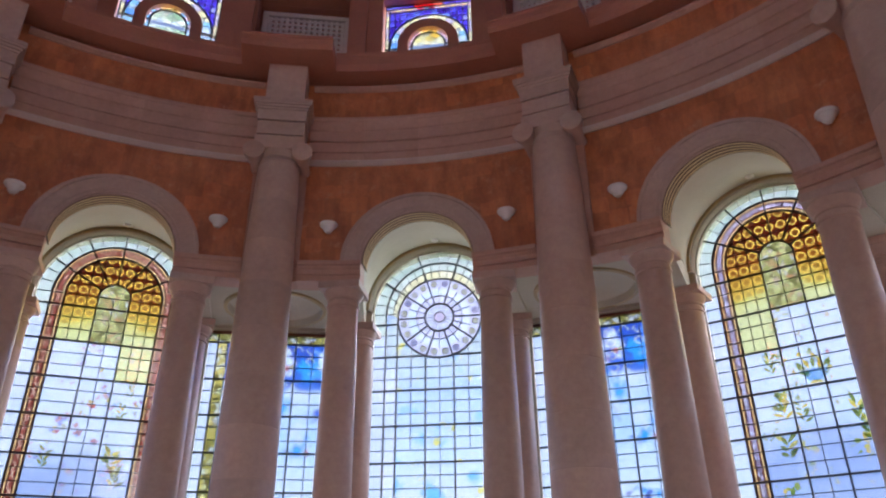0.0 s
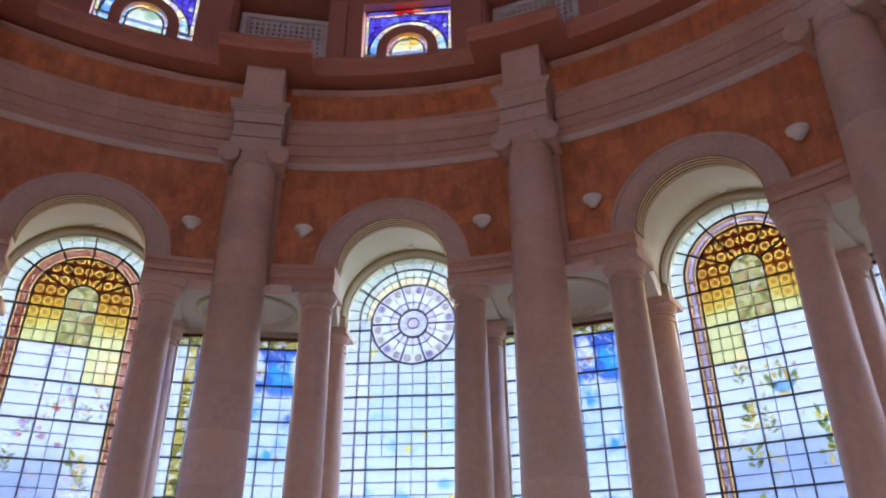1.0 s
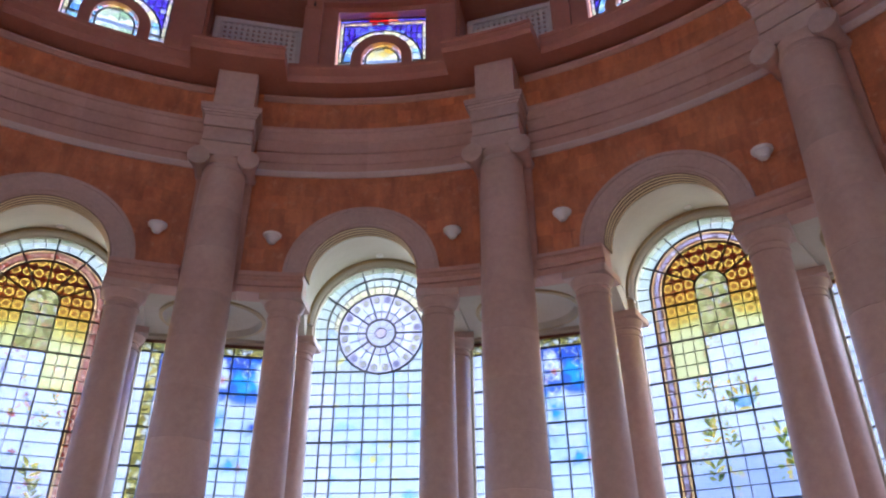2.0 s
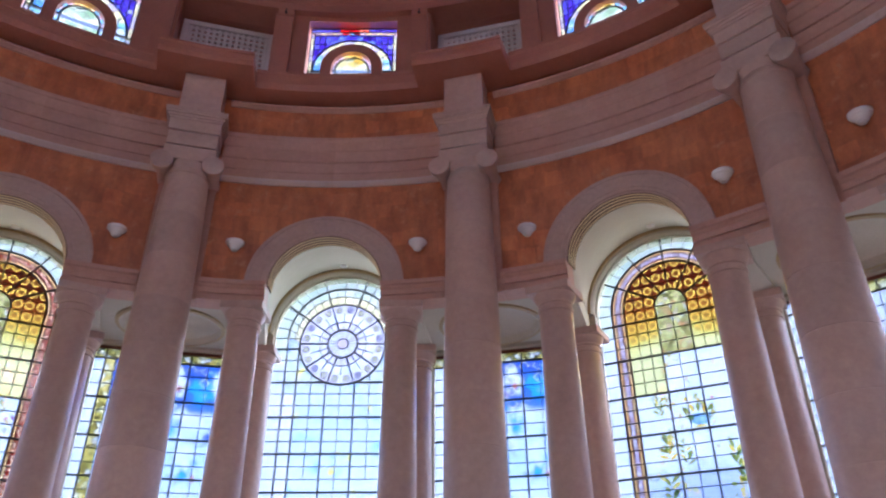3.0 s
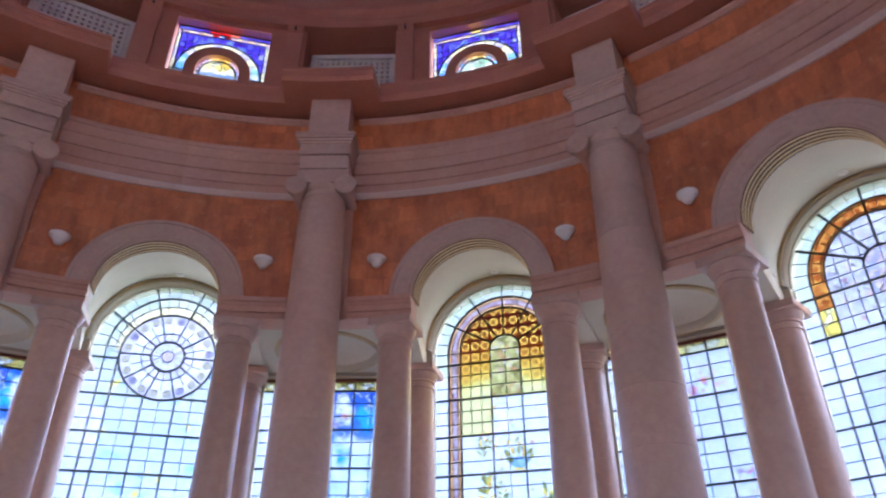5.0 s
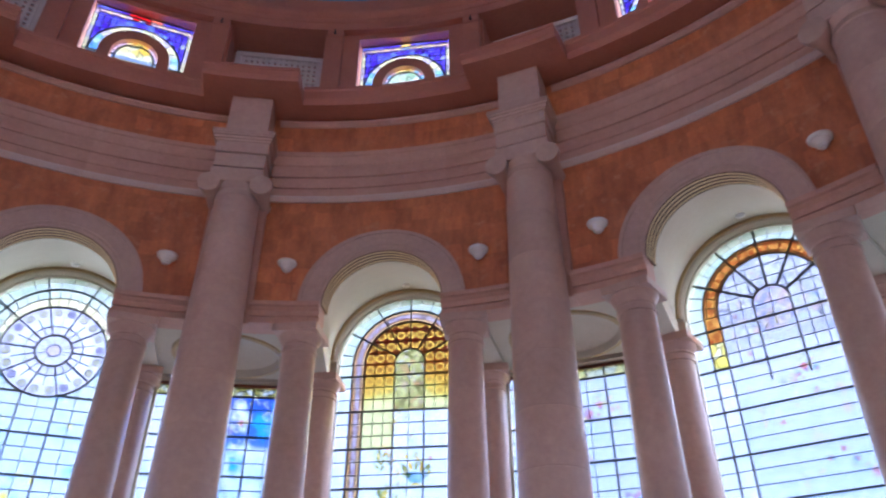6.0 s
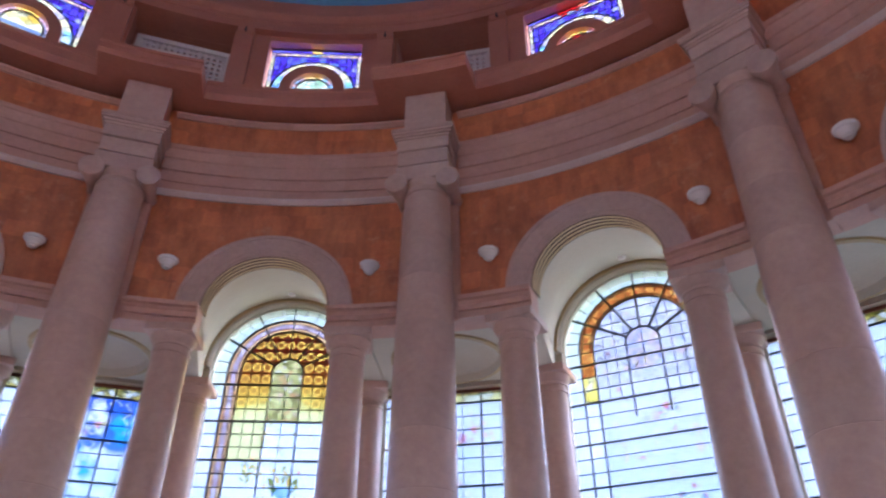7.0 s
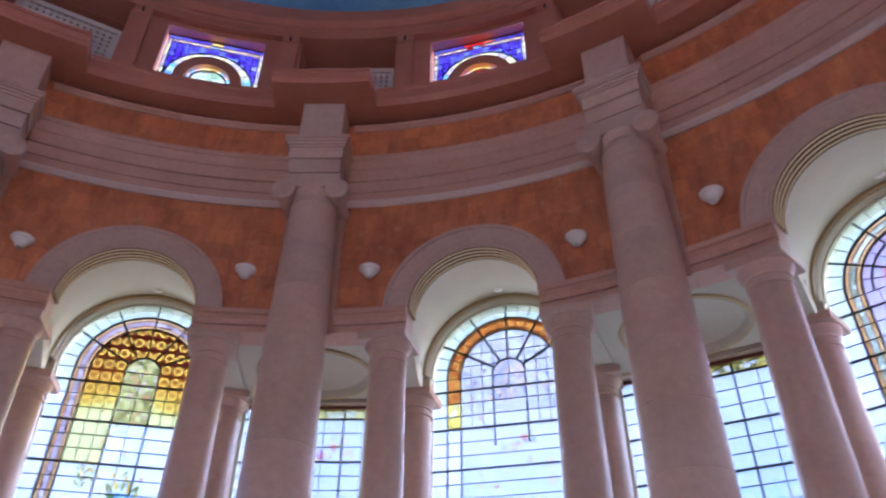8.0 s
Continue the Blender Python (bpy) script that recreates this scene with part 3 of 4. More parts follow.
# beams from the arcade to the outer wall, and the entablature over the small columns
beam = thing("entablature", 30.5, 17.1, "stone entablature over the small columns", "entablature", kind="structure")
FRONT = [(29.98, 17.1), (29.98, 17.4), (30.06, 17.42), (30.06, 17.46), (29.94, 17.48), (29.94, 17.74), (29.86, 17.78), (29.8, 17.86), (29.88, 17.88), (29.88, 17.92), (29.72, 17.98), (29.7, 18.18), (31.25, 18.18), (31.25, 17.1)]
for side in (-1, 1):
    part("lintel", sweep(FRONT, side * 5.75, side * 12.2, 14), TRIM, beam, smooth=True)
    bm = bmesh.new()
    quad = []
    for r, inner, outer, top in ((31.26, 3.2, 4.93, 18.22), (37.98, 4.62, 5.85, 18.52)):
        quad.append([bm.verts.new(at(r, side * u, z)) for u, z in ((inner, 17.1), (outer, 17.1), (outer, top), (inner, top))])
    for j in range(4):
        bm.faces.new((quad[0][j], quad[0][(j + 1) % 4], quad[1][(j + 1) % 4], quad[1][j]))
    bm.faces.new(quad[0])
    bm.faces.new(quad[1][::-1])
    part("beam", bm, PLASTER, beam, "cream plastered cross beam")
around(beam, ALL)

# ceilings between the vaults, each with a saucer dome
for k in ALL:
    bm = bmesh.new()
    R0, H, q = 34.6, 17.3, 2.72
    corners = [at(31.25, -4.6, 0), at(31.25, 4.6, 0), at(38.0, 5.4, 0), at(38.0, -5.4, 0)]
    ring_rows = []
    n = 48
    border = []
    for i in range(n):
        a = 2 * math.pi * i / n
        d = Vector((math.cos(a), math.sin(a), 0))
        best = None
        for c0, c1 in zip(corners, corners[1:] + corners[:1]):
            e = c1 - c0
            o = Vector((0, R0, 0))
            den = d.x * e.y - d.y * e.x
            if abs(den) > 1e-9:
                s = ((c0 - o).x * e.y - (c0 - o).y * e.x) / den
                w = ((c0 - o).x * d.y - (c0 - o).y * d.x) / den
                if s > 0 and -0.001 <= w <= 1.001 and (best is None or s < best):
                    best = s
        border.append(best)
    for radius, z in ((None, 0), (q + 0.22, 0), (q + 0.2, -0.1), (q, -0.12), (q - 0.06, 0.02), (q - 0.12, 0.28), (q * 0.8, 0.62), (q * 0.5, 0.9), (q * 0.2, 1.02), (0.02, 1.04)):
        ring_rows.append([bm.verts.new((math.cos(2 * math.pi * i / n) * (radius or border[i]), R0 + math.sin(2 * math.pi * i / n) * (radius or border[i]), H + z)) for i in range(n)])
    for a, b in zip(ring_rows, ring_rows[1:]):
        for i in range(n):
            bm.faces.new((a[i], a[(i + 1) % n], b[(i + 1) % n], b[i]))
    bm.faces.new(ring_rows[-1])
    bm.transform(spin(k + 0.5))
    lid = part("ceiling", bm, PLASTER, smooth=True)
    lid.data.materials.append(GILT)
    for face in lid.data.polygons[n:3 * n]:
        face.material_index = 1
    tagged(lid, "cream plaster ceiling with a shallow saucer dome and ochre ring", "ceiling", kind="structure")

# outer wall with a tall round-headed opening and half of two oblong ones in each bay
RO, RO2 = 38.0, 39.2
SILL = 0.9
arc = [-4.27 * math.cos(math.pi * i / 32) for i in range(33)]
cuts = [-9.948, -8.8, -7.4, -5.55, -4.8] + arc + [4.8, 5.55, 7.4, 8.8, 9.948]
span = []
for u0, u1 in zip(cuts, cuts[1:]):
    mid = abs(u0 + u1) / 2
    if mid < 4.27:
        za, zb = (SPRING + math.sqrt(max(0.0, 4.27 ** 2 - u * u)) for u in (u0, u1))
        span.append((u0, u1, [(0.0, SILL), ((za, zb), 26.0)]))
    elif mid > 5.55:
        span.append((u0, u1, [(0.0, SILL), (17.2, 26.0)]))
    else:
        span.append((u0, u1, [(0.0, 26.0)]))
wall = thing("outer_wall", RO, 0, "plastered outer wall with tall window openings", "wall", kind="structure")
part("masonry", strips(span, RO, RO2), PLASTER, wall)
around(wall, ALL)
bm = sweep([(31.7, 26.02), (39.4, 26.02), (39.4, 26.4), (31.7, 26.4)], 0, 360, 72)
tagged(part("aisle_roof", bm, OUTSIDE), "flat stone roof over the aisle", "roof", kind="structure")

# upper entablature ring, frieze edge and cornice shelf
ENT = [(30.39, 24.86), (30.2, 24.88), (30.2, 25.3), (30.25, 25.32), (30.25, 25.38), (30.16, 25.4), (30.16, 26.02), (30.22, 26.04),
       (30.22, 26.1), (30.1, 26.12), (30.1, 26.78), (30.13, 26.8), (30.13, 26.84), (30.05, 26.9), (29.98, 27.1), (29.96, 27.4), (29.86, 27.46), (29.82, 27.58), (29.84, 27.68), (30.39, 27.72)]
TAENIA = [(30.39, 24.54), (30.26, 24.54), (30.08, 24.72), (30.08, 24.8), (30.39, 24.8)]
BED = [(30.39, 29.92), (30.28, 29.93), (30.2, 30.02), (30.1, 30.08), (30.1, 30.22), (30.39, 30.24)]
for k in ALL:
    for name, prof, mat, text in (("upper_entablature", ENT, TRIM, "stepped pinkish stone entablature round the rotunda"), ("pale_taenia", TAENIA, LIT_STONE, "pale band under the entablature, its colour lightened for floor light"), ("bed_moulding", BED, TRIM, "thin pale stone moulding under the cornice")):
        run = thing(name, 30.3, prof[0][1], text, "moulding", kind="structure")
        for j in range(4):
            part("block", sweep(prof, -12.2 + 6.1 * j + 0.005, -12.2 + 6.1 * (j + 1) - 0.005, 7), mat, run, smooth=True)
        run.matrix_world = spin(k) @ run.matrix_world
    shelf = thing("cornice_shelf", 29, 30.5, "deep cornice shelf that breaks forward over a column", "cornice", kind="structure")
    LIP = [(31.8, 30.48), (29.05, 30.5), (28.98, 30.68), (28.94, 30.8), (28.9, 30.86), (28.9, 31.44), (28.84, 31.5), (28.82, 31.72), (28.9, 31.76), (31.8, 31.76)]
    part("shelf", sweep(LIP, -9.6, 9.6, 22), DRUM, shelf, smooth=True)
    fwd = [(31.8, 30.5), (27.2, 30.5), (27.14, 30.6), (27.08, 30.68), (27.04, 30.7), (27.04, 31.1), (26.98, 31.14), (26.98, 31.32), (31.8, 31.32)]
    part("forward_shelf", sweep(fwd, 15 - 5.45, 15 + 5.45, 8), DRUM, shelf, smooth=True)
    shelf.matrix_world = spin(k) @ shelf.matrix_world
bm = sweep([(31.6, 30.45), (36.2, 30.45), (36.2, 31.28), (31.6, 31.28)], 0, 360, 96)
tagged(part("gallery_floor", bm, DRUM), "stone gallery floor behind the cornice", "floor", kind="structure")

# drum wall with its windows' openings
RD, RD2 = 33.0, 34.4
HALF = 3.12
cuts = [-8.639, -7.0, -5.5, -4.3, -HALF, 0.0, HALF, 4.3, 5.5, 7.0, 8.639]
span = []
for u0, u1 in zip(cuts, cuts[1:]):
    if abs(u0 + u1) / 2 < HALF:
        span.append((u0, u1, [(31.2, 33.4), (40.42, 44.5)]))
    elif abs(u0 + u1) / 2 > 5.5:
        span.append((u0, u1, [(40.86, 44.5)]))
    else:
        span.append((u0, u1, [(31.2, 44.5)]))
drum = thing("drum_wall", RD, 31.2, "brownish rendered wall under the dome", "wall", kind="structure")
part("render", strips(span, RD, RD2), DRUM, drum)
for side in (-1, 1):
    a = math.degrees(4.75 / 33) * side
    part("pilaster", sweep([(32.99, 31.32), (32.62, 31.32), (32.62, 40.3), (32.55, 40.34), (32.5, 40.5), (32.5, 40.85), (32.99, 40.85)], a - 0.95, a + 0.95, 3), DRUM, drum)
around(drum, ALL)
RING = [(33.0, 40.86), (32.5, 40.87), (32.5, 41.5), (32.42, 41.56), (32.42, 41.9), (32.2, 42.05), (32.1, 42.2), (32.1, 42.45), (33.0, 42.6)]
tagged(part("dome_cornice", sweep(RING, 0, 360, 144), DRUM, smooth=True), "brownish ring cornice at the foot of the dome", "cornice", kind="structure")
prof = [(33.6 * math.cos(radians(a)), 43.6 + 30.0 * math.sin(radians(a))) for a in range(0, 90, 5)] + [(0.01, 73.6)]
prof += [(0.01, 74.4)] + [(34.4 * math.cos(radians(a)), 43.6 + 30.8 * math.sin(radians(a))) for a in range(85, -1, -5)]
tagged(part("dome_ceiling", sweep(prof, 0, 360, 96), DOME_BLUE, smooth=True), "blue painted dome above the ring cornice", "dome", kind="structure")

# ---- giant columns ----
giant = thing("giant_column", 29.5, 0, "giant engaged stone column with a scrolled capital", "column", "giant columns round the rotunda")
part("plinth", box(bmesh.new(), -1.95, 1.95, 27.55, 31.4, 0, 0.8, 0.04), COLUMN, giant)
part("base", lathe([(1.9, 0.8), (1.95, 1.0), (1.85, 1.2), (1.6, 1.3), (1.55, 1.5), (1.7, 1.65), (1.7, 1.8), (1.5, 1.95)], 0, 29.5, 40), COLUMN, giant, smooth=True)

def girth(z):
    t = (z - 1.95) / 21.6
    return 1.46 - 0.26 * t ** 1.6 - 0.06 * t ** 8


for i in range(9):
    z0, z1 = 1.95 + 2.4 * i, 1.95 + 2.4 * (i + 1)
    prof = [(girth(z0) - 0.014, z0), (girth(z0), z0 + 0.018)] + [(girth(z0 + 2.4 * e / 3), z0 + 2.4 * e / 3) for e in (1, 2)] + [(girth(z1), z1 - 0.018), (girth(z1) - 0.014, z1)]
    part("shaft_drum", lathe(prof, 0, 29.5, 48), COLUMN, giant, smooth=True)
part("necking", lathe([(1.13, 23.55), (1.17, 23.6), (1.17, 23.68), (1.12, 23.72), (1.1, 23.95)], 0, 29.5, 48), COLUMN, giant, smooth=True)
part("pilaster", box(bmesh.new(), -1.48, 1.48, 30.1, 31.22, 17.11, 24.3, 0.02), TRIM, giant)
bm = lathe([(1.12, 23.92), (1.16, 24.0), (1.24, 24.12), (1.26, 24.3)], 0, 29.5, 40)
part("echinus", bm, COLUMN, giant, smooth=True)
capital = part("capital", box(bmesh.new(), -1.38, 1.38, 28.3, 30.6, 24.28, 25.18, 0.07), COLUMN, giant)
for side in (-1, 1):
    bm = bmesh.new()
    ys = ((28.12, 0.5), (28.16, 0.57), (28.45, 0.57), (28.8, 0.44), (29.4, 0.34), (30.0, 0.34), (30.38, 0.36))
    rows = [[bm.verts.new((side * 1.3 + q * math.cos(2 * math.pi * i / 24), y, 24.07 + q * math.sin(2 * math.pi * i / 24))) for i in range(24)] for y, q in ys]
    for a, b in zip(rows, rows[1:]):
        for i in range(24):
            bm.faces.new((a[i], a[(i + 1) % 24], b[(i + 1) % 24], b[i]))
    bm.faces.new(rows[0])
    bm.faces.new(rows[-1][::-1])
    for j in range(46):
        a, b = (radians(-30 * side + side * 22 * (j + e)) for e in (0, 1))
        qa, qb = 0.46 * 0.962 ** j, 0.46 * 0.962 ** (j + 1)
        rod(bm, (side * 1.3 + qa * math.sin(a), 24.07 + qa * math.cos(a)), (side * 1.3 + qb * math.sin(b), 24.07 + qb * math.cos(b)), 0.05, 0.06, 28.14)
    part("volute", bm, COLUMN, capital, smooth=True)
ress = thing("impost_block", 29.4, 25.2, "stepped stone impost block over a scrolled capital", "impost", "impost blocks over the columns")
for hw, front, z0, z1 in ((1.2, 28.5, 25.2, 25.27), (1.3, 28.36, 25.27, 26.14), (1.22, 28.46, 26.14, 26.21), (1.36, 28.3, 26.21, 26.9), (1.42, 28.24, 26.9, 27.04), (1.5, 28.16, 27.04, 27.2), (1.6, 28.08, 27.2, 27.34), (1.64, 28.04, 27.34, 27.58)):
    part("fascia", box(bmesh.new(), -hw, hw, front, 30.9, z0, z1, 0.02), COLUMN, ress)
part("block", box(bmesh.new(), -1.12, 1.12, 28.66, 30.9, 27.58, 30.49, 0.02), COLUMN, ress)
for ob in (giant, ress):
    base = ob.matrix_world.copy()
    for k in range(1, 12):
        copy_thing(ob, spin(k + 0.5) @ base)
    ob.matrix_world = spin(0.5) @ base

# ---- small columns ----


def small_column(r, u, label, group):
    c = at(r, u, 0)
    ob = new("small_column")
    ob.matrix_world = Matrix.Translation(c)
    HOME[ob] = c.copy()
    tagged(ob, label, "column", group)
    part("plinth", box(bmesh.new(), c.x - 1.12, c.x + 1.12, c.y - 1.12, c.y + 1.12, 0, 0.45, 0.03), COLUMN, ob)
    part("base", lathe([(1.1, 0.45), (1.12, 0.6), (1.0, 0.78), (0.97, 0.9)], c.x, c.y, 32), COLUMN, ob, smooth=True)
    part("shaft", lathe([(0.95 - 0.15 * (i / 12) ** 1.5, 0.9 + 14.9 * i / 12) for i in range(13)] + [(0.87, 15.82), (0.87, 15.93), (0.79, 15.97), (0.79, 16.16)], c.x, c.y, 36), COLUMN, ob, smooth=True)
    cap = part("capital", lathe([(0.79, 16.16), (0.86, 16.2), (0.86, 16.3), (0.96, 16.44), (1.04, 16.6), (1.05, 16.7)], c.x, c.y, 36), COLUMN, ob, smooth=True)
    part("abacus", box(bmesh.new(), c.x - 1.1, c.x + 1.1, c.y - 1.1, c.y + 1.1, 16.7, 17.09, 0.03), COLUMN, cap)
    return ob


for side in (-1, 1):
    for r, u, group in ((30.9, 4.08, "small columns under the arches"), (37.15, 4.76, "small columns beside the windows")):
        ob = small_column(r, side * u, "small plain stone column with a moulded capital", group)
        around(ob, ALL)

# ---- lamps ----
sconce = thing("wall_uplight", 30.0, 20.3, "white plaster bowl uplight on the terracotta wall", "wall lamp", "uplights beside the arches")
sx = -4.9
c = at(30.0, sx, 0)
part("bowl", lathe([(0.13, 20.02), (0.17, 20.03), (0.18, 20.1), (0.25, 20.13), (0.3, 20.26), (0.37, 20.33), (0.38, 20.38), (0.45, 20.4), (0.48, 20.46), (0.48, 20.55), (0.45, 20.56), (0.36, 20.46), (0.1, 20.3)], c.x, c.y + 0.02, 28), WHITE, sconce, smooth=True)
part("bracket", box(bmesh.new(), c.x - 0.14, c.x + 0.14, c.y, c.y + 0.42, 20.28, 20.42, 0.02), WHITE, sconce)
around(sconce, ALL)
base = sconce.matrix_world.copy()
for k in ALL:
    copy_thing(sconce, spin(k) @ Matrix.Rotation(radians(-2 * math.degrees(4.9 / 30.0)), 4, "Z") @ base)
spot = thing("vault_lamp", 36.5, 22.4, "small round lamp at the crown of the vault", "ceiling lamp", "lamps in the vaults")
part("body", lathe([(0.14, 22.54), (0.14, 22.66), (0.05, 22.82)], 0, 36.4, 20), WHITE, spot, smooth=True)
part("rim", lathe([(0.24, 22.6), (0.24, 22.64), (0.15, 22.66), (0.15, 22.6)], 0, 36.4, 20), WHITE, spot, smooth=True)
around(spot, ALL)

fitting = thing("spot_fitting", 32.4, 40.5, "small dark spot lamp on a drum pilaster", "spot lamp", "spot lamps under the dome")
c = at(32.45, -4.68, 0)
part("housing", box(bmesh.new(), c.x - 0.07, c.x + 0.07, c.y - 0.1, c.y + 0.08, 40.42, 40.58, 0.02), LEAD, fitting, "dark housing")
part("stem", box(bmesh.new(), c.x - 0.04, c.x + 0.04, c.y - 0.02, c.y + 0.06, 40.54, 40.86), LEAD, fitting, "dark stem")
base = fitting.matrix_world.copy()
for k in ALL:
    if k:
        copy_thing(fitting, spin(k) @ base)
    copy_thing(fitting, spin(k) @ Matrix.Rotation(-2 * 4.68 / 32.45, 4, "Z") @ base)

# ---- niches and grilles of the drum ----
niche = thing("drum_niche", 35.6, 31.28, "deep brownish niche in the drum wall", "niche", kind="structure")
part("back", sweep([(35.4, 31.28), (35.7, 31.28), (35.7, 41.1), (35.4, 41.1)], -5.8, 5.8, 8), DRUM, niche)
part("ceiling", sweep([(34.41, 40.86), (35.4, 40.86), (35.4, 41.1), (34.41, 41.1)], -5.8, 5.8, 8), DRUM, niche)
for side in (-1, 1):
    part("cheek", sweep([(34.41, 31.28), (35.39, 31.28), (35.39, 40.85), (34.41, 40.85)], side * 5.45, side * 5.8, 2), DRUM, niche)
grille = thing("grille_panel", 35.1, 31.28, "pale pierced stone grille in a plain frame", "grille", "grilles under the dome")
HW, Y0, Y1, TOP = 3.15, 34.9, 35.38, 40.74
part("frame_rail", box(bmesh.new(), -HW, HW, Y0, Y1, TOP - 0.4, TOP, 0.03), GRILLE, grille)
part("frame_rail", box(bmesh.new(), -HW, HW, Y0, Y1, 31.29, 31.7, 0.03), GRILLE, grille)
for side in (-1, 1):
    part("frame_stile", box(bmesh.new(), min(side * HW, side * (HW - 0.42)), max(side * HW, side * (HW - 0.42)), Y0, Y1, 31.7, TOP - 0.4, 0.03), GRILLE, grille)
bm = bmesh.new()
for i in range(14):
    x = -HW + 0.55 + (2 * HW - 1.1) * i / 13
    box(bm, x - 0.1, x + 0.1, Y0 + 0.14, Y0 + 0.32, 31.7, TOP - 0.4)
for i in range(20):
    z = 31.9 + (TOP - 0.6 - 31.9) * i / 19
    box(bm, -HW + 0.42, HW - 0.42, Y0 + 0.16, Y0 + 0.3, z - 0.1, z + 0.1)
part("lattice", bm, GRILLE, grille)
for ob in (niche, grille):
    base = ob.matrix_world.copy()
    for k in range(1, 12):
        copy_thing(ob, spin(k + 0.5) @ base)
    ob.matrix_world = spin(0.5) @ base

# ---- windows ----
def pane_set(window, cells, r):
    """One pane object for each cell (points, material), all on the plane at the radius r."""
    for points, mat in cells:
        me = bpy.data.meshes.new("pane")
        o = HOME[window]
        me.from_pydata([(u - o.x, r - o.y, z - o.z) for u, z in points], [], [tuple(range(len(points)))])
        me.materials.append(mat)
        ob = new("pane", me)
        ob.parent = window
        ob.visible_shadow = True


def polar(cx, cz, q0, q1, a0, a1, fine=4):
    """A cell between two radii and two angles; angles in degrees from the right, upwards."""
    angles = [radians(a0 + (a1 - a0) * i / fine) for i in range(fine + 1)]
    outer = [(cx + q1 * math.cos(a), cz + q1 * math.sin(a)) for a in angles]
    if q0 < 1e-6:
        return outer + [(cx, cz)]
    return outer + [(cx + q0 * math.cos(a), cz + q0 * math.sin(a)) for a in reversed(angles)]


def on_rect(cx, cz, a, rect):
    """Where the ray from cx, cz at the angle a (radians) leaves the rectangle u0, u1, z0, z1."""
    u0, u1, z0, z1 = rect
    c, s = math.cos(a), math.sin(a)
    t = min((((u1 if c > 0 else u0) - cx) / c) if abs(c) > 1e-9 else 1e9, (((z1 if s > 0 else z0) - cz) / s) if abs(s) > 1e-9 else 1e9)
    return cx + t * c, cz + t * s


def spread(cx, cz, q, rect, a0, a1, count):
    """Cells between a circle and the rectangle round it; with their dividing lines."""
    u0, u1, z0, z1 = rect
    corner = [math.degrees(math.atan2(z - cz, u - cx)) % 360 for u in (u0, u1) for z in (z0, z1)]
    cells, lines = [], []
    for i in range(count):
        b0, b1 = a0 + (a1 - a0) * i / count, a0 + (a1 - a0) * (i + 1) / count
        marks = [b0] + sorted(c for c in corner if b0 + 0.5 < c < b1 - 0.5) + [b1]
        outer = [on_rect(cx, cz, radians(b), rect) for b in marks]
        inner = [(cx + q * math.cos(radians(b0 + (b1 - b0) * j / 3)), cz + q * math.sin(radians(b0 + (b1 - b0) * j / 3))) for j in range(4)]
        cells.append(outer + inner[::-1])
        lines.append((inner[0], outer[0]))
    return cells, lines


def ring_line(bm, cx, cz, q, a0, a1, w, d, r, n=36):
    pts = [(cx + q * math.cos(radians(a0 + (a1 - a0) * i / n)), cz + q * math.sin(radians(a0 + (a1 - a0) * i / n))) for i in range(n + 1)]
    for a, b in zip(pts, pts[1:]):
        rod(bm, a, b, w, d, r)


THICK, THIN = 0.095, 0.034
EDGE = 4.25     # half the width of the tall windows
COLS = [-EDGE, -3.42, -2.68, -2.08, -1.48, -0.88, 0.0, 0.88, 1.48, 2.08, 2.68, 3.42, EDGE]
FEW = [-EDGE, -3.42, -2.68, -0.88, 0.88, 2.68, 3.42, EDGE]
ROWS = [18.5 - 0.7167 * i for i in range(18)] + [4.8, 3.4, 2.0, SILL]
rnd = random.Random(11)
BANDS = ((2.68, 2.78, EDGE_RED), (2.78, 2.85, EDGE_GOLD), (2.85, 2.94, EDGE_RED), (3.16, 3.25, EDGE_RED), (3.25, 3.32, EDGE_GOLD), (3.32, 3.42, EDGE_RED))




def leaf_shape(cx, cz, angle, long, wide):
    """A pointed leaf of glass that grows from cx, cz at an angle in degrees."""
    a = radians(angle)
    c, q = math.cos(a), math.sin(a)
    out = ((0, 0), (0.3, 0.42), (0.62, 0.5), (1, 0), (0.62, -0.5), (0.3, -0.42))
    return [(cx + long * e * c - wide * f * q, cz + long * e * q + wide * f * c) for e, f in out]


def disc(cx, cz, q, n=10):
    return [(cx + q * math.cos(2 * math.pi * i / n), cz + q * math.sin(2 * math.pi * i / n)) for i in range(n)]


def spray(cx, cz, size, seed):
    """A small plant: a fan of leaves."""
    pick = random.Random(seed)
    return [(leaf_shape(cx, cz + 0.12 * j, 90 + (j % 2 * 2 - 1) * pick.uniform(15, 75), size * pick.uniform(0.5, 1), size * 0.24), LEAF_GREEN if pick.random() < 0.7 else GOLD) for j in range(8)]


def blossom(cx, cz, size, seed):
    """Five petals, now and then blue, round a pale heart."""
    pick = random.Random(seed)
    turn = pick.uniform(0, 72)
    return [(leaf_shape(cx, cz, turn + 72 * j, size * pick.uniform(0.6, 1), size * 0.5), BOWL_BLUE if pick.random() < 0.3 else ROSE_RED) for j in range(5)]


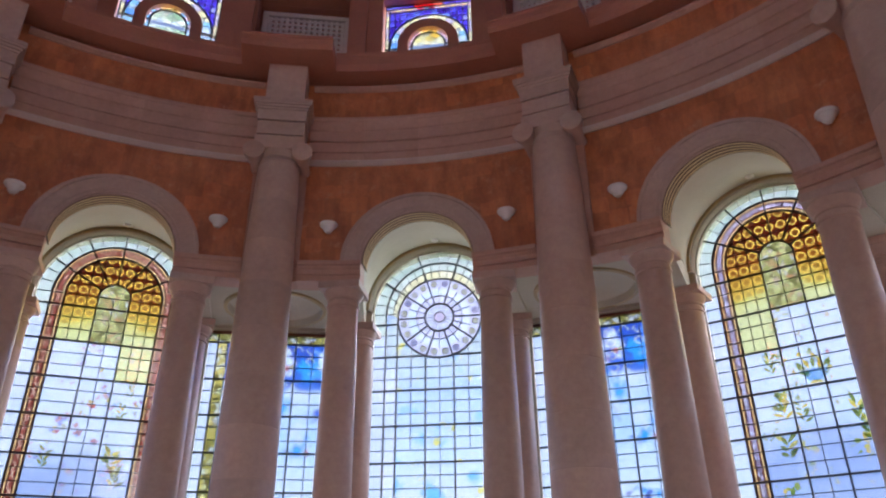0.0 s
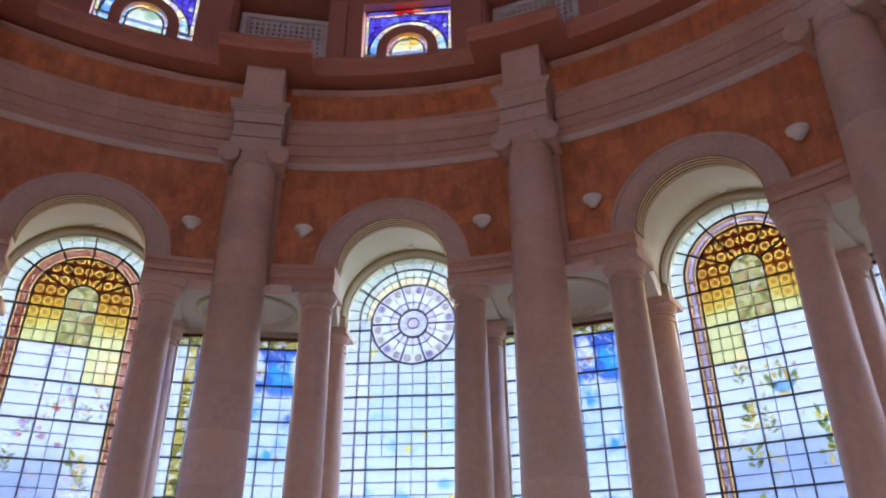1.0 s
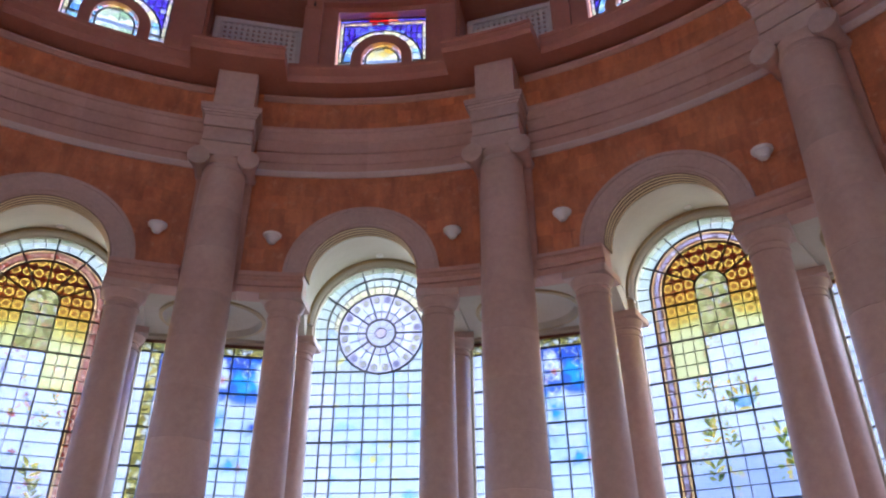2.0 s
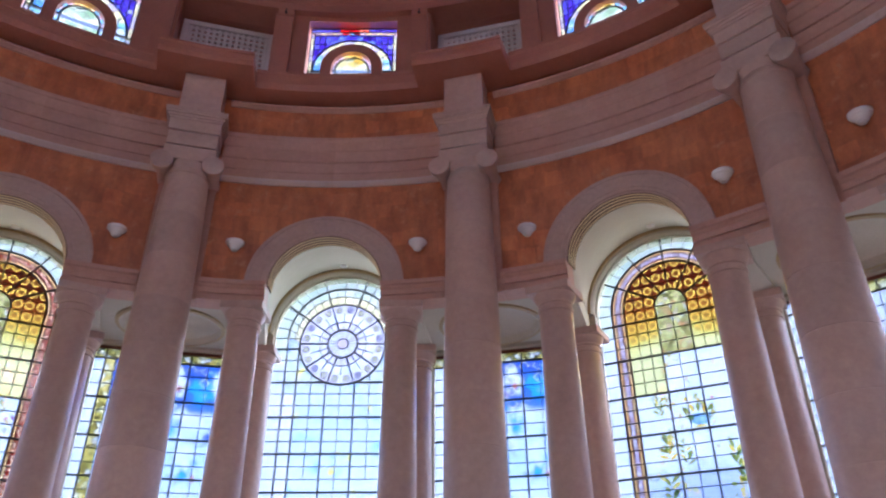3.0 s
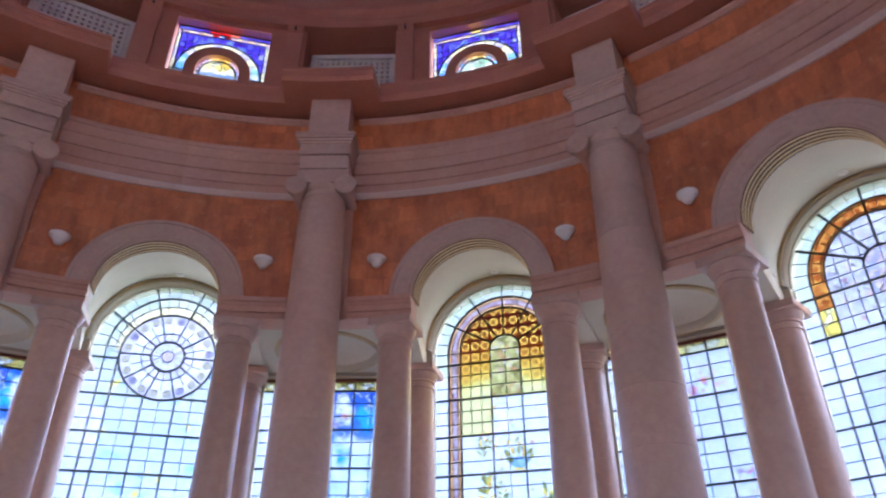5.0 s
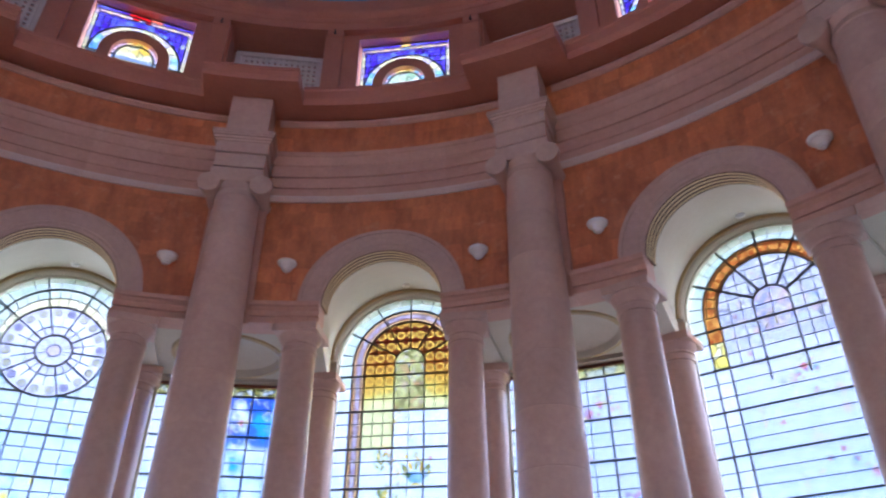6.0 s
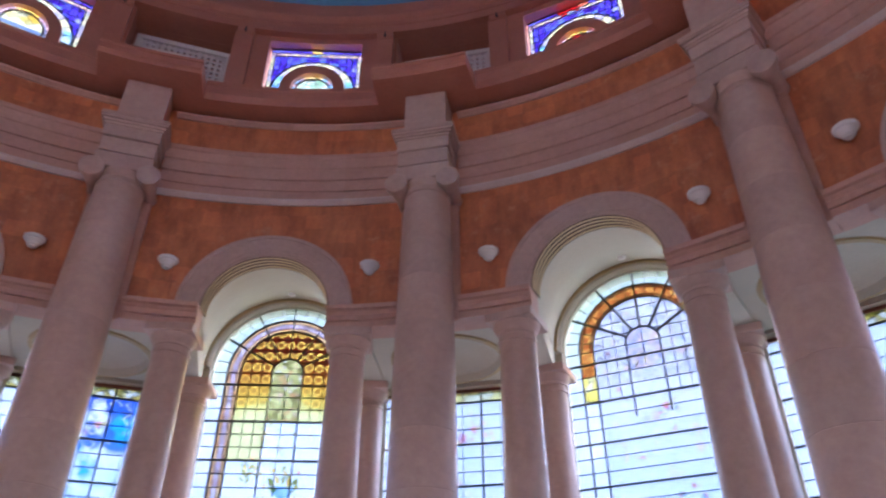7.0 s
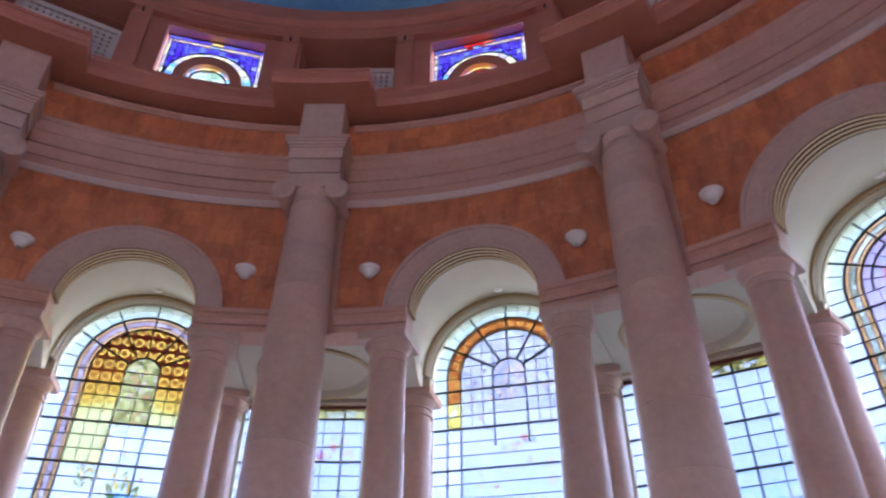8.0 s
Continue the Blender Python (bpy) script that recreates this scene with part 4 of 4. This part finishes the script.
def chalice(cx, cz):
    """A blue bowl on a golden foot with green leaves and a golden flower above it."""
    bowl = [(cx + 0.62 * math.cos(radians(a)), cz + 0.72 + 0.62 * math.sin(radians(a))) for a in range(180, 361, 20)]
    cells = [(bowl, BOWL_BLUE), ([(cx - 0.4, cz), (cx + 0.4, cz), (cx + 0.12, cz + 0.16), (cx - 0.12, cz + 0.16)], GOLD)]
    cells += [(leaf_shape(cx + 0.2 * j, cz + 0.74, 90 - 22 * j, 0.62, 0.2), GOLD if j % 2 else LEAF_GREEN) for j in (-2, -1, 0, 1, 2)]
    cells += [(leaf_shape(cx + e * 0.66, cz + 0.7, 90 - e * 12, 0.5, 0.14), LEAF_GREEN) for e in (-1, 1)]
    return cells + [(disc(cx - 0.55, cz + 1.55, 0.12), GOLD), (leaf_shape(cx + 0.75, cz + 1.3, 80, 0.3, 0.2), ROSE_RED)]


def motifs(style):
    """Painted pieces that lie on the clear glass of a window."""
    if style == "amber":
        return chalice(0.48, 11.42) + spray(-1.5, 12.2, 0.62, 3) + spray(-1.0, 12.5, 0.5, 4) + spray(-1.35, 9.9, 0.7, 5) + spray(-0.5, 9.6, 0.6, 6) + spray(1.9, 9.3, 0.8, 7) + spray(2.2, 8.4, 0.8, 8) + spray(-1.5, 8.0, 0.9, 9)
    if style == "red":
        return spray(1.9, 12.6, 0.5, 13) + spray(1.6, 11.3, 0.5, 14) + spray(1.5, 8.6, 0.9, 15) + spray(-1.8, 8.5, 0.6, 16) + spray(1.9, 7.6, 0.8, 19) + blossom(-0.4, 10.4, 0.3, 17) + blossom(0.5, 10.0, 0.3, 18)
    if style == "fan":
        return [c for i, (u, z) in enumerate(((0.3, 14.6), (1.1, 14.7), (0.85, 13.7), (-0.9, 12.5), (1.2, 10.9), (0.6, 10.6), (1.6, 10.4), (-1.6, 16.1), (-1.9, 18.2), (2.0, 18.3), (-1.3, 15.6))) for c in blossom(u, z, 0.2, 30 + i)]
    return []


def arched_window(k, style, label):
    r = 38.35
    w = thing("stained_glass_window", r, SILL, label, "window", "tall round-headed windows", kind="structure")
    S = SPRING
    heavy, light, cells = bmesh.new(), bmesh.new(), []
    border = {"red": RED_BORDER, "amber": BORDER_LILAC, "fan": ORANGE_BORDER, "rosette": PALE_GREEN, "circle": PALE_LEAF}[style]
    low_border = {"red": RED_BORDER, "amber": BORDER_LILAC, "fan": YELLOW, "rosette": CLEAR, "circle": PALE_LEAF}[style]
    edge = PALE_GREEN
    here = {"red": RED_FIELD, "amber": AMBER_FIELD, "fan": FAN_FIELD, "rosette": ROSE_FIELD, "circle": ROUNDEL_FIELD}[style]
    banded = style in ("red", "amber", "circle")
    # head: two rings round the arch
    for i in range(18):
        a0, a1 = 10 * i, 10 * (i + 1)
        cells.append((polar(0, S, 3.42, EDGE, a0, a1, 2), edge))
        if style not in ("rosette",):
            cells.append((polar(0, S, 2.94 if banded else 2.68, 3.16 if banded else 3.42, a0, a1, 2), border))
        if banded and i % 3 == 0:
            for q0, q1, mat in BANDS:
                cells.append((polar(0, S, q0, q1, a0, a0 + 30, 8), mat))
        p = lambda q: (q * math.cos(radians(a0)), S + q * math.sin(radians(a0)))
        if i % 3 == 0 and i:
            rod(heavy, p(0.9), p(EDGE), THICK * (1.25 if style == "fan" else 0.9), 0.1, r) if style != "rosette" else rod(light, p(3.42), p(EDGE), THIN, 0.06, r)
        else:
            rod(light, p(3.42 if style != "fan" else 2.68), p(EDGE), THIN, 0.06, r)
    for q in (3.42, 2.68) if style != "rosette" else (3.42,):
        ring_line(heavy, 0, S, q, 0, 180, THICK * 1.1, 0.1, r)
    if style == "fan":
        for q in (3.27, 2.83):
            ring_line(light, 0, S, q, 0, 180, THIN * 1.6, 0.05, r)
    # field of the head
    if style in ("red", "amber", "fan"):
        field_mat = FAN_HEAD if style == "fan" else here
        for i in range(6):
            a0, a1 = 30 * i, 30 * (i + 1)
            cells.append((polar(0, S, 0.9, 2.68, a0, a1, 6), field_mat))
        cells.append((polar(0, S, 0, 0.9, 0, 90, 8), FIGURE if style == "fan" else here))
        cells.append((polar(0, S, 0, 0.9, 90, 180, 8), FIGURE if style == "fan" else here))
        ring_line(heavy, 0, S, 0.9, 0, 180, THICK, 0.1, r)
        # straight leads run on up through the head
        for j in range(1, 4):
            z = S + 0.7167 * j - 0.02
            far = math.sqrt(2.68 ** 2 - (z - S) ** 2)
            near = math.sqrt(max(0.0, 0.9 ** 2 - (z - S) ** 2))
            for e in (-1, 1):
                rod(light, (e * near, z), (e * far, z), THIN, 0.06, r)
        for u in (-2.08, -1.48, -0.88, 0.0, 0.88, 1.48, 2.08):
            rod(light, (u, S + math.sqrt(max(0.0, 0.9 ** 2 - u * u)) * (1 if style != "fan" or u else 0)), (u, S + math.sqrt(2.68 ** 2 - u * u)), THIN * (0.8 if style != "fan" else 1), 0.06, r)
    elif style == "circle":
        for i in range(12):
            a0, a1 = 15 * i, 15 * (i + 1)
            cells.append((polar(0, S, 1.5, 2.68, a0, a1), here))
            cells.append((polar(0, S, 0, 1.5, a0, a1), here))
            rod(light, (0, S), (2.68 * math.cos(radians(a0)), S + 2.68 * math.sin(radians(a0))), THIN, 0.06, r)
        ring_line(heavy, 0, S, 1.5, 0, 180, THICK, 0.1, r)
        ring_line(heavy, 0, S, 2.25, 0, 180, THICK, 0.1, r)
    else:
        C = 18.14
        cells.append((polar(0, C, 0, 0.34, 0, 360, 20)[:-1], LILAC))
        for i in range(20):
            a0, a1 = 18 * i, 18 * (i + 1)
            cells.append((polar(0, C, 0.34, 0.92, a0, a1, 2), FAINT_LILAC if i % 2 else CLEAR))
            cells.append((polar(0, C, 0.92, 1.46, a0, a1, 2), FAINT_LILAC))
            cells.append((polar(0, C, 1.46, 1.98, a0, a1, 2), CLEAR))
            cells.append((polar(0, C, 1.98, 2.66, a0, a1, 2), FAINT_LILAC))
            a = radians(a0)
            c, n = math.cos(a), math.sin(a)
            rod(light, (0.34 * c, C + 0.34 * n), (0.92 * c, C + 0.92 * n), THIN * 0.7, 0.06, r)
            if i % 2:
                rod(light, (0.92 * c, C + 0.92 * n), (2.05 * c, C + 2.05 * n), THIN, 0.06, r)
            else:
                # the main spokes run on to the arch
                drop = S - C
                far = drop * n + math.sqrt(EDGE ** 2 - (drop * c) ** 2) if 0 < a0 < 180 else 2.66
                rod(heavy, (0.92 * c, C + 0.92 * n), (far * c, C + far * n), THICK * 0.85, 0.1, r)
        for q, bm, wid in ((0.34, light, THIN), (0.92, heavy, THICK * 1.15), (1.46, light, THIN), (2.66, heavy, THICK * 1.1)):
            ring_line(bm, 0, C, q, 0, 360, wid, 0.1, r, 48)
        for i in range(20):
            a = radians(18 * i + 9)
            cu, cz = 2.3 * math.cos(a), C + 2.3 * math.sin(a)
            ring_line(light, cu, cz, 0.2, 0, 360, THIN * 0.6, 0.06, r, 12)
            cells.append(([(cu + 0.2 * math.cos(radians(30 * j)), cz + 0.2 * math.sin(radians(30 * j))) for j in range(12)], PALE_YELLOW if i % 4 else LILAC))
        # between the rosette and the arch
        for i in range(18):
            a0, a1 = 10 * i, 10 * (i + 1)
            arc_pts = [(3.42 * math.cos(radians(a)), S + 3.42 * math.sin(radians(a))) for a in (a0, (a0 + a1) / 2, a1)]
            mid = [(2.98 * math.cos(radians(a)), C + 0.25 + 2.98 * math.sin(radians(a))) for a in (a0, (a0 + a1) / 2, a1)]
            rose = [(2.66 * math.cos(radians(a)), C + 2.66 * math.sin(radians(a))) for a in (a0, (a0 + a1) / 2, a1)]
            cells.append((arc_pts + mid[::-1], PALE_GREEN))
            cells.append((mid + rose[::-1], PALE_YELLOW))
            for a, b in zip(mid, mid[1:]):
                rod(light, a, b, THIN * 1.3, 0.06, r)
            rod(light, rose[0], arc_pts[0], THIN, 0.06, r)
        more, lines = spread(0, C, 2.66, (-3.42, 3.42, 14.9165, 40), 180, 360, 12)
        for i, c in enumerate(more):
            cells.append((c, here))
    here = FAN_FIELD if style == "fan" else here
    # the upright field below the springing
    near = -1 <= k <= 3
    rows_here = ROWS if near else ROWS[::5] + [SILL]
    cols = COLS if near else FEW
    for j in range(len(rows_here) - 1):
        z1, z0 = rows_here[j], rows_here[j + 1]
        zc = (z0 + z1) / 2
        for u0, u1 in zip(cols, cols[1:]):
            uc = abs(u0 + u1) / 2
            if uc > 3.42:
                mat = CLEAR if zc < 17 else edge
            elif style == "rosette" and zc > 14.95:
                continue
            elif uc > 2.68 and banded:
                s = 1 if u0 > 0 else -1
                cells.append(([(s * 2.94, z0), (s * 3.16, z0), (s * 3.16, z1), (s * 2.94, z1)], low_border))
                if j % 3 == 0:
                    z0 = rows_here[min(j + 3, len(rows_here) - 1)]
                    for q0, q1, mat in BANDS:
                        cells.append(([(s * q0, z0), (s * q1, z0), (s * q1, z1), (s * q0, z1)], mat))
                    z0 = rows_here[j + 1]
                continue
            elif uc > 2.68:
                mat = low_border if (style != "fan" or zc > 15.5) else CLEAR
                mat = border if style == "fan" and zc > 17 else mat
            else:
                mat = (FIGURE if uc < 0.88 and zc > 17.2 else FAN_HEAD) if style == "fan" and zc > 16.0 else here
            cells.append(([(u0, z0), (u1, z0), (u1, z1), (u0, z1)], mat))
    for j, z in enumerate(ROWS):
        limit = EDGE
        major = j % 3 == 1
        bar = heavy if major else light
        if style == "rosette" and z > 15.27:
            for s in (-1, 1):
                rod(bar, (s * EDGE, z), (s * max(0.02, math.sqrt(max(0.0, 2.66 ** 2 - (z - 18.14) ** 2))), z), THICK if major else THIN, 0.1 if major else 0.06, r)
            continue
        thin = 0.8 if style == "fan" and z < 15 else 1.0
        rod(bar, (-limit, z), (limit, z), (THICK if major else THIN) * thin, 0.1 if major else 0.06, r)
    for u in COLS:
        top = 18.14 - math.sqrt(max(0.0, 2.66 ** 2 - u * u)) if style == "rosette" and abs(u) < 2.7 else SPRING
        major = abs(abs(u) - 0.88) < 0.01 or abs(abs(u) - 2.68) < 0.01 or abs(abs(u) - 3.42) < 0.01
        bar = heavy if major else light
        foot = SILL
        if style == "fan":
            foot = {0.0: 17.3, 0.88: 14.6, 1.48: 15.6, 2.08: 15.6}.get(abs(u), SILL)
        elif style == "rosette":
            if abs(u) in (1.48, 2.08):
                continue
        elif abs(u) in (1.48, 2.08):
            foot = 13.48 if (u < 0) == (style == "amber") else 15.63
        rod(bar, (u, foot), (u, top), THICK * 0.85 if major else THIN, 0.1 if major else 0.06, r)
    if style == "rosette":
        for u in (-1.78, 1.78):
            rod(light, (u, 9.9), (u, 18.14 - math.sqrt(2.66 ** 2 - u * u)), THIN, 0.06, r)
    part("iron_bars", heavy, LEAD, w, "dark iron bars")
    part("lead_lines", light, LEAD, w, "thin lead lines")
    bm = arch_ring([(4.2, 38.2), (4.27, 38.2), (4.27, 38.5), (4.2, 38.5)], SPRING)
    for s in (-1, 1):
        box(bm, min(s * 4.21, s * 4.28), max(s * 4.21, s * 4.28), 38.2, 38.5, SILL, SPRING)
    part("window_frame", bm, PLASTER, w, "pale frame")
    pane_set(w, cells, r)
    if near:
        pane_set(w, motifs(style), r - 0.012)
    w.matrix_world = spin(k) @ w.matrix_world
    return w


def oblong_window(k, style, label):
    r = 38.35
    w = thing("oblong_stained_window", r, SILL, label, "window", "oblong windows behind the giant columns", kind="structure")
    heavy, light, cells = bmesh.new(), bmesh.new(), []
    cols = [-4.32, -3.7, -3.12, -2.1, -1.05, 0.0, 1.05, 2.1, 3.12, 3.7, 4.32]
    rows = [17.2, 16.42, 15.66, 14.9, 14.1] + [14.1 - 0.727 * i for i in range(1, 11)] + [5.0, 3.6, 2.2, SILL]
    rows_here = rows if -2 <= k <= 3 else rows[::3]
    for j in range(len(rows_here) - 1):
        z1, z0 = rows_here[j], rows_here[j + 1]
        zc = (z0 + z1) / 2
        for i in range(10):
            u0, u1 = cols[i], cols[i + 1]
            uc = abs(u0 + u1) / 2
            if uc > 3.7:
                mat = GREEN_BAND if zc > 16.42 and style in ("gold", "blue") else CLEAR
            elif zc > 16.42:
                mat = {"blue": GREEN_BAND, "gold": GREEN_BAND, "white": PALE_SUN, "aqua": GREEN_BAND}[style]
            elif uc > 3.12:
                mat = GREEN_BAND if style in ("gold", "blue") and zc > 6 else FLECKED if style == "white" else CLEAR
            else:
                mat = {"blue": BLUE_FIELD, "gold": BLUE_FIELD, "white": WHITE_FIELD, "aqua": AQUA_FIELD}[style]
            cells.append(([(u0, z0), (u1, z0), (u1, z1), (u0, z1)], mat))
    for j, z in enumerate(rows):
        major = z in (17.2, 16.42, 14.1) or (j > 4 and (j - 4) % 3 == 0)
        rod(heavy if major else light, (-4.32, z), (4.32, z), THICK if major else THIN, 0.1 if major else 0.06, r)
    for u in cols:
        major = abs(abs(u) - 1.05) < 0.01 or abs(abs(u) - 3.7) < 0.01
        rod(heavy if major else light, (u, SILL), (u, 17.2), THICK * 0.85 if major else THIN, 0.1 if major else 0.06, r)
    part("iron_bars", heavy, LEAD, w, "dark iron bars")
    part("lead_lines", light, LEAD, w, "thin lead lines")
    bm = bmesh.new()
    for s in (-1, 1):
        box(bm, min(s * 4.3, s * 4.44), max(s * 4.3, s * 4.44), 38.22, 38.5, SILL, 17.2)
    box(bm, -4.44, 4.44, 38.22, 38.5, 17.16, 17.22)
    part("head_bar", box(bmesh.new(), -4.29, 4.29, 38.25, 38.42, 16.98, 17.15, 0.02), HEAD_BAR, w, "red-brown head bar")
    part("window_frame", bm, PLASTER, w, "pale frame")
    pane_set(w, cells, r)
    w.matrix_world = spin(k) @ w.matrix_world
    return w


def drum_window(k, style, label):
    r = 33.65
    w = thing("drum_window", r, 33.4, label, "window", "stained windows under the dome", kind="structure")
    heavy, light, cells = bmesh.new(), bmesh.new(), []
    C, top = 36.5, 40.42
    core, band, high = {"sun": (PALE_SUN, GOLD, RUBY), "leaf": (LEAF_CORE, YELLOW, GOLD), "ruby": (RUBY, GOLD, RUBY)}[style]
    arch = 2.1
    # yellow bead border and violet field round a pale arch
    more, lines = spread(0, C, 2.75, (-2.8, 2.8, 20, top - 0.62), 0, 180, 10)
    for c in more:
        cells.append((c, VIOLET))
    for u in (-2.45, -2.05, -1.65, -1.25, -0.85, -0.45, 0.45, 0.85, 1.25, 1.65, 2.05, 2.45):
        rod(light, (u, C + math.sqrt(2.75 ** 2 - u * u)), (u, top - 0.62), THIN, 0.06, r)
    n = 12
    for i in range(n):
        a0, a1 = 180 * i / n, 180 * (i + 1) / n
        cells.append((polar(0, C, arch, 2.75, a0, a1, 3), CYAN_SQUARES if i in (0, 1, 10, 11) else LILAC if i % 3 == 0 else PALE_YELLOW))
        cells.append((polar(0, C, 1.15, 1.68, a0, a1, 3), (YELLOW if i % 2 else band) if 3 < i < 8 else SKY_BLUE if style == "leaf" and i % 2 else LILAC))
        cells.append((polar(0, C, 0, 1.15, a0, a1, 3), core))
        a = radians(a0)
        if i:
            rod(light, (1.15 * math.cos(a), C + 1.15 * math.sin(a)), (1.68 * math.cos(a), C + 1.68 * math.sin(a)), THIN, 0.06, r)
            rod(light, (arch * math.cos(a), C + arch * math.sin(a)), (2.75 * math.cos(a), C + 2.75 * math.sin(a)), THIN, 0.06, r)
    for q in (1.15, 2.75):
        ring_line(heavy, 0, C, q, 0, 180, 0.11, 0.08, r)
    for i in range(9):
        u0, u1 = -3.1 + 6.2 * i / 9, -3.1 + 6.2 * (i + 1) / 9
        cells.append(([(u0, top - 0.34), (u1, top - 0.34), (u1, top), (u0, top)], high if i in ((4,) if style == "leaf" else (3, 4, 5)) else VIOLET))
        rod(light, (u0, top - 0.34), (u0, top), THIN, 0.06, r)
    for i in range(14):
        u0, u1 = -2.8 + 0.4 * i, -2.4 + 0.4 * i
        cells.append(([(u0, top - 0.62), (u1, top - 0.62), (u1, top - 0.34), (u0, top - 0.34)], high if 5 <= i <= 8 and i % 2 and style != "leaf" else PALE_YELLOW if i % 2 else LILAC))
        rod(light, (u0, top - 0.62), (u0, top - 0.34), THIN, 0.06, r)
    rod(heavy, (-2.8, top - 0.62), (2.8, top - 0.62), 0.07, 0.08, r)
    for s in (-1, 1):
        rod(heavy, (s * arch, C - 0.1), (s * 3.1, C - 0.1), 0.12, 0.08, r)
        rod(heavy, (s * 1.15, C), (s * 1.7, C), 0.1, 0.08, r)
        rod(heavy, (s * 1.15, 33.4), (s * 1.15, C), 0.1, 0.08, r)
    rod(heavy, (-3.1, top - 0.34), (3.1, top - 0.34), 0.09, 0.08, r)
    rod(heavy, (-3.1, top - 0.03), (3.1, top - 0.03), 0.1, 0.08, r)
    cells.append((polar(0, top - 0.5, 0, 0.26, 0, 360, 14)[:-1], SKY_BLUE))
    z = top - 0.34
    while z > 33.5:
        z0 = max(33.4, z - 0.55)
        for s in (-1, 1):
            cells.append(([(s * 2.8, z0), (s * 3.1, z0), (s * 3.1, z), (s * 2.8, z)], PALE_YELLOW if int(z * 10) % 2 else LILAC))
            rod(light, (s * 2.8, z), (s * 3.1, z), THIN, 0.06, r)
        if z < C:
            for s in (-1, 1):
                cells.append(([(s * arch, z0), (s * 2.8, z0), (s * 2.8, min(z, C)), (s * arch, min(z, C))], CYAN_SQUARES))
            for i in range(4):
                u0, u1 = (-1.65, -1.15, 0.0, 1.15)[i], (-1.15, 0.0, 1.15, 1.65)[i]
                cells.append(([(u0, z0), (u1, z0), (u1, min(z, C)), (u0, min(z, C))], core if 0 < i < 3 else CYAN_SQUARES))
        rod(light, (-2.8, z), (-arch if z < C else -math.sqrt(max(0.01, 2.75 ** 2 - (z - C) ** 2)) if z < C + 2.75 else 0, z), THIN, 0.06, r)
        rod(light, (2.8, z), (arch if z < C else math.sqrt(max(0.01, 2.75 ** 2 - (z - C) ** 2)) if z < C + 2.75 else 0, z), THIN, 0.06, r)
        z = z0
    for s in (-1, 1):
        rod(heavy, (s * 2.8, 33.4), (s * 2.8, top - 0.34), 0.07, 0.08, r)
        rod(heavy, (s * 3.07, 33.4), (s * 3.07, top), 0.07, 0.08, r)
    part("iron_bars", heavy, LEAD, w, "dark iron bars")
    part("lead_lines", light, LEAD, w, "thin lead lines")
    bm = bmesh.new()
    n = 28
    prof = [(1.4, 33.3), (2.12, 33.3), (2.12, 33.9), (1.4, 33.9)]
    path_pts = [(180 * i / n) for i in range(n + 1)]
    rows = [[bm.verts.new((q * math.cos(radians(a)), y, C + q * math.sin(radians(a)))) for q, y in prof] for a in path_pts]
    rows = [[bm.verts.new((q, y, 33.4)) for q, y in prof]] + rows + [[bm.verts.new((-q, y, 33.4)) for q, y in prof]]
    for a, b in zip(rows, rows[1:]):
        for j in range(4):
            bm.faces.new((a[j], a[(j + 1) % 4], b[(j + 1) % 4], b[j]))
    bm.faces.new(rows[0])
    bm.faces.new(rows[-1][::-1])
    part("inner_arch", bm, DRUM, w, "brown stone inner arch", smooth=True)
    pane_set(w, cells, r)
    w.matrix_world = spin(k) @ w.matrix_world
    return w


STYLES = {-1: "red", 0: "rosette", 1: "amber", 2: "fan", 3: "circle"}
WORDS = {"red": "tall stained window with a red border and amber head", "rosette": "tall stained window with a lilac rosette", "amber": "tall stained window with an amber ringed head",
         "fan": "tall stained window with an orange border and fan tracery", "circle": "tall stained window with a red border and lilac roundel"}
for k in range(-4, 8):
    style = STYLES.get(k, ("amber", "red", "fan")[k % 3])
    arched_window(k, style, WORDS[style])
OBLONG = {-1: "gold", 0: "gold", 1: "blue", 2: "white", 3: "aqua"}
WORDS = {"gold": "oblong stained window in gold and blue", "blue": "oblong stained window in cobalt and sky blue", "white": "oblong stained window in flecked white and red", "aqua": "oblong stained window in white and sky blue"}
for k in range(-4, 8):
    style = OBLONG.get(k, ("blue", "white", "aqua")[k % 3])
    oblong_window(k - 0.5, style, WORDS[style])
UPPER = {-1: "leaf", 0: "sun", 1: "leaf", 2: "ruby"}
WORDS = {"leaf": "violet and green stained window with an inner arch", "sun": "blue and red stained window with a golden inner arch", "ruby": "violet stained window with a ruby inner arch"}
for k in range(-4, 8):
    style = UPPER.get(k, ("leaf", "sun", "ruby")[k % 3])
    drum_window(k, style, WORDS[style])
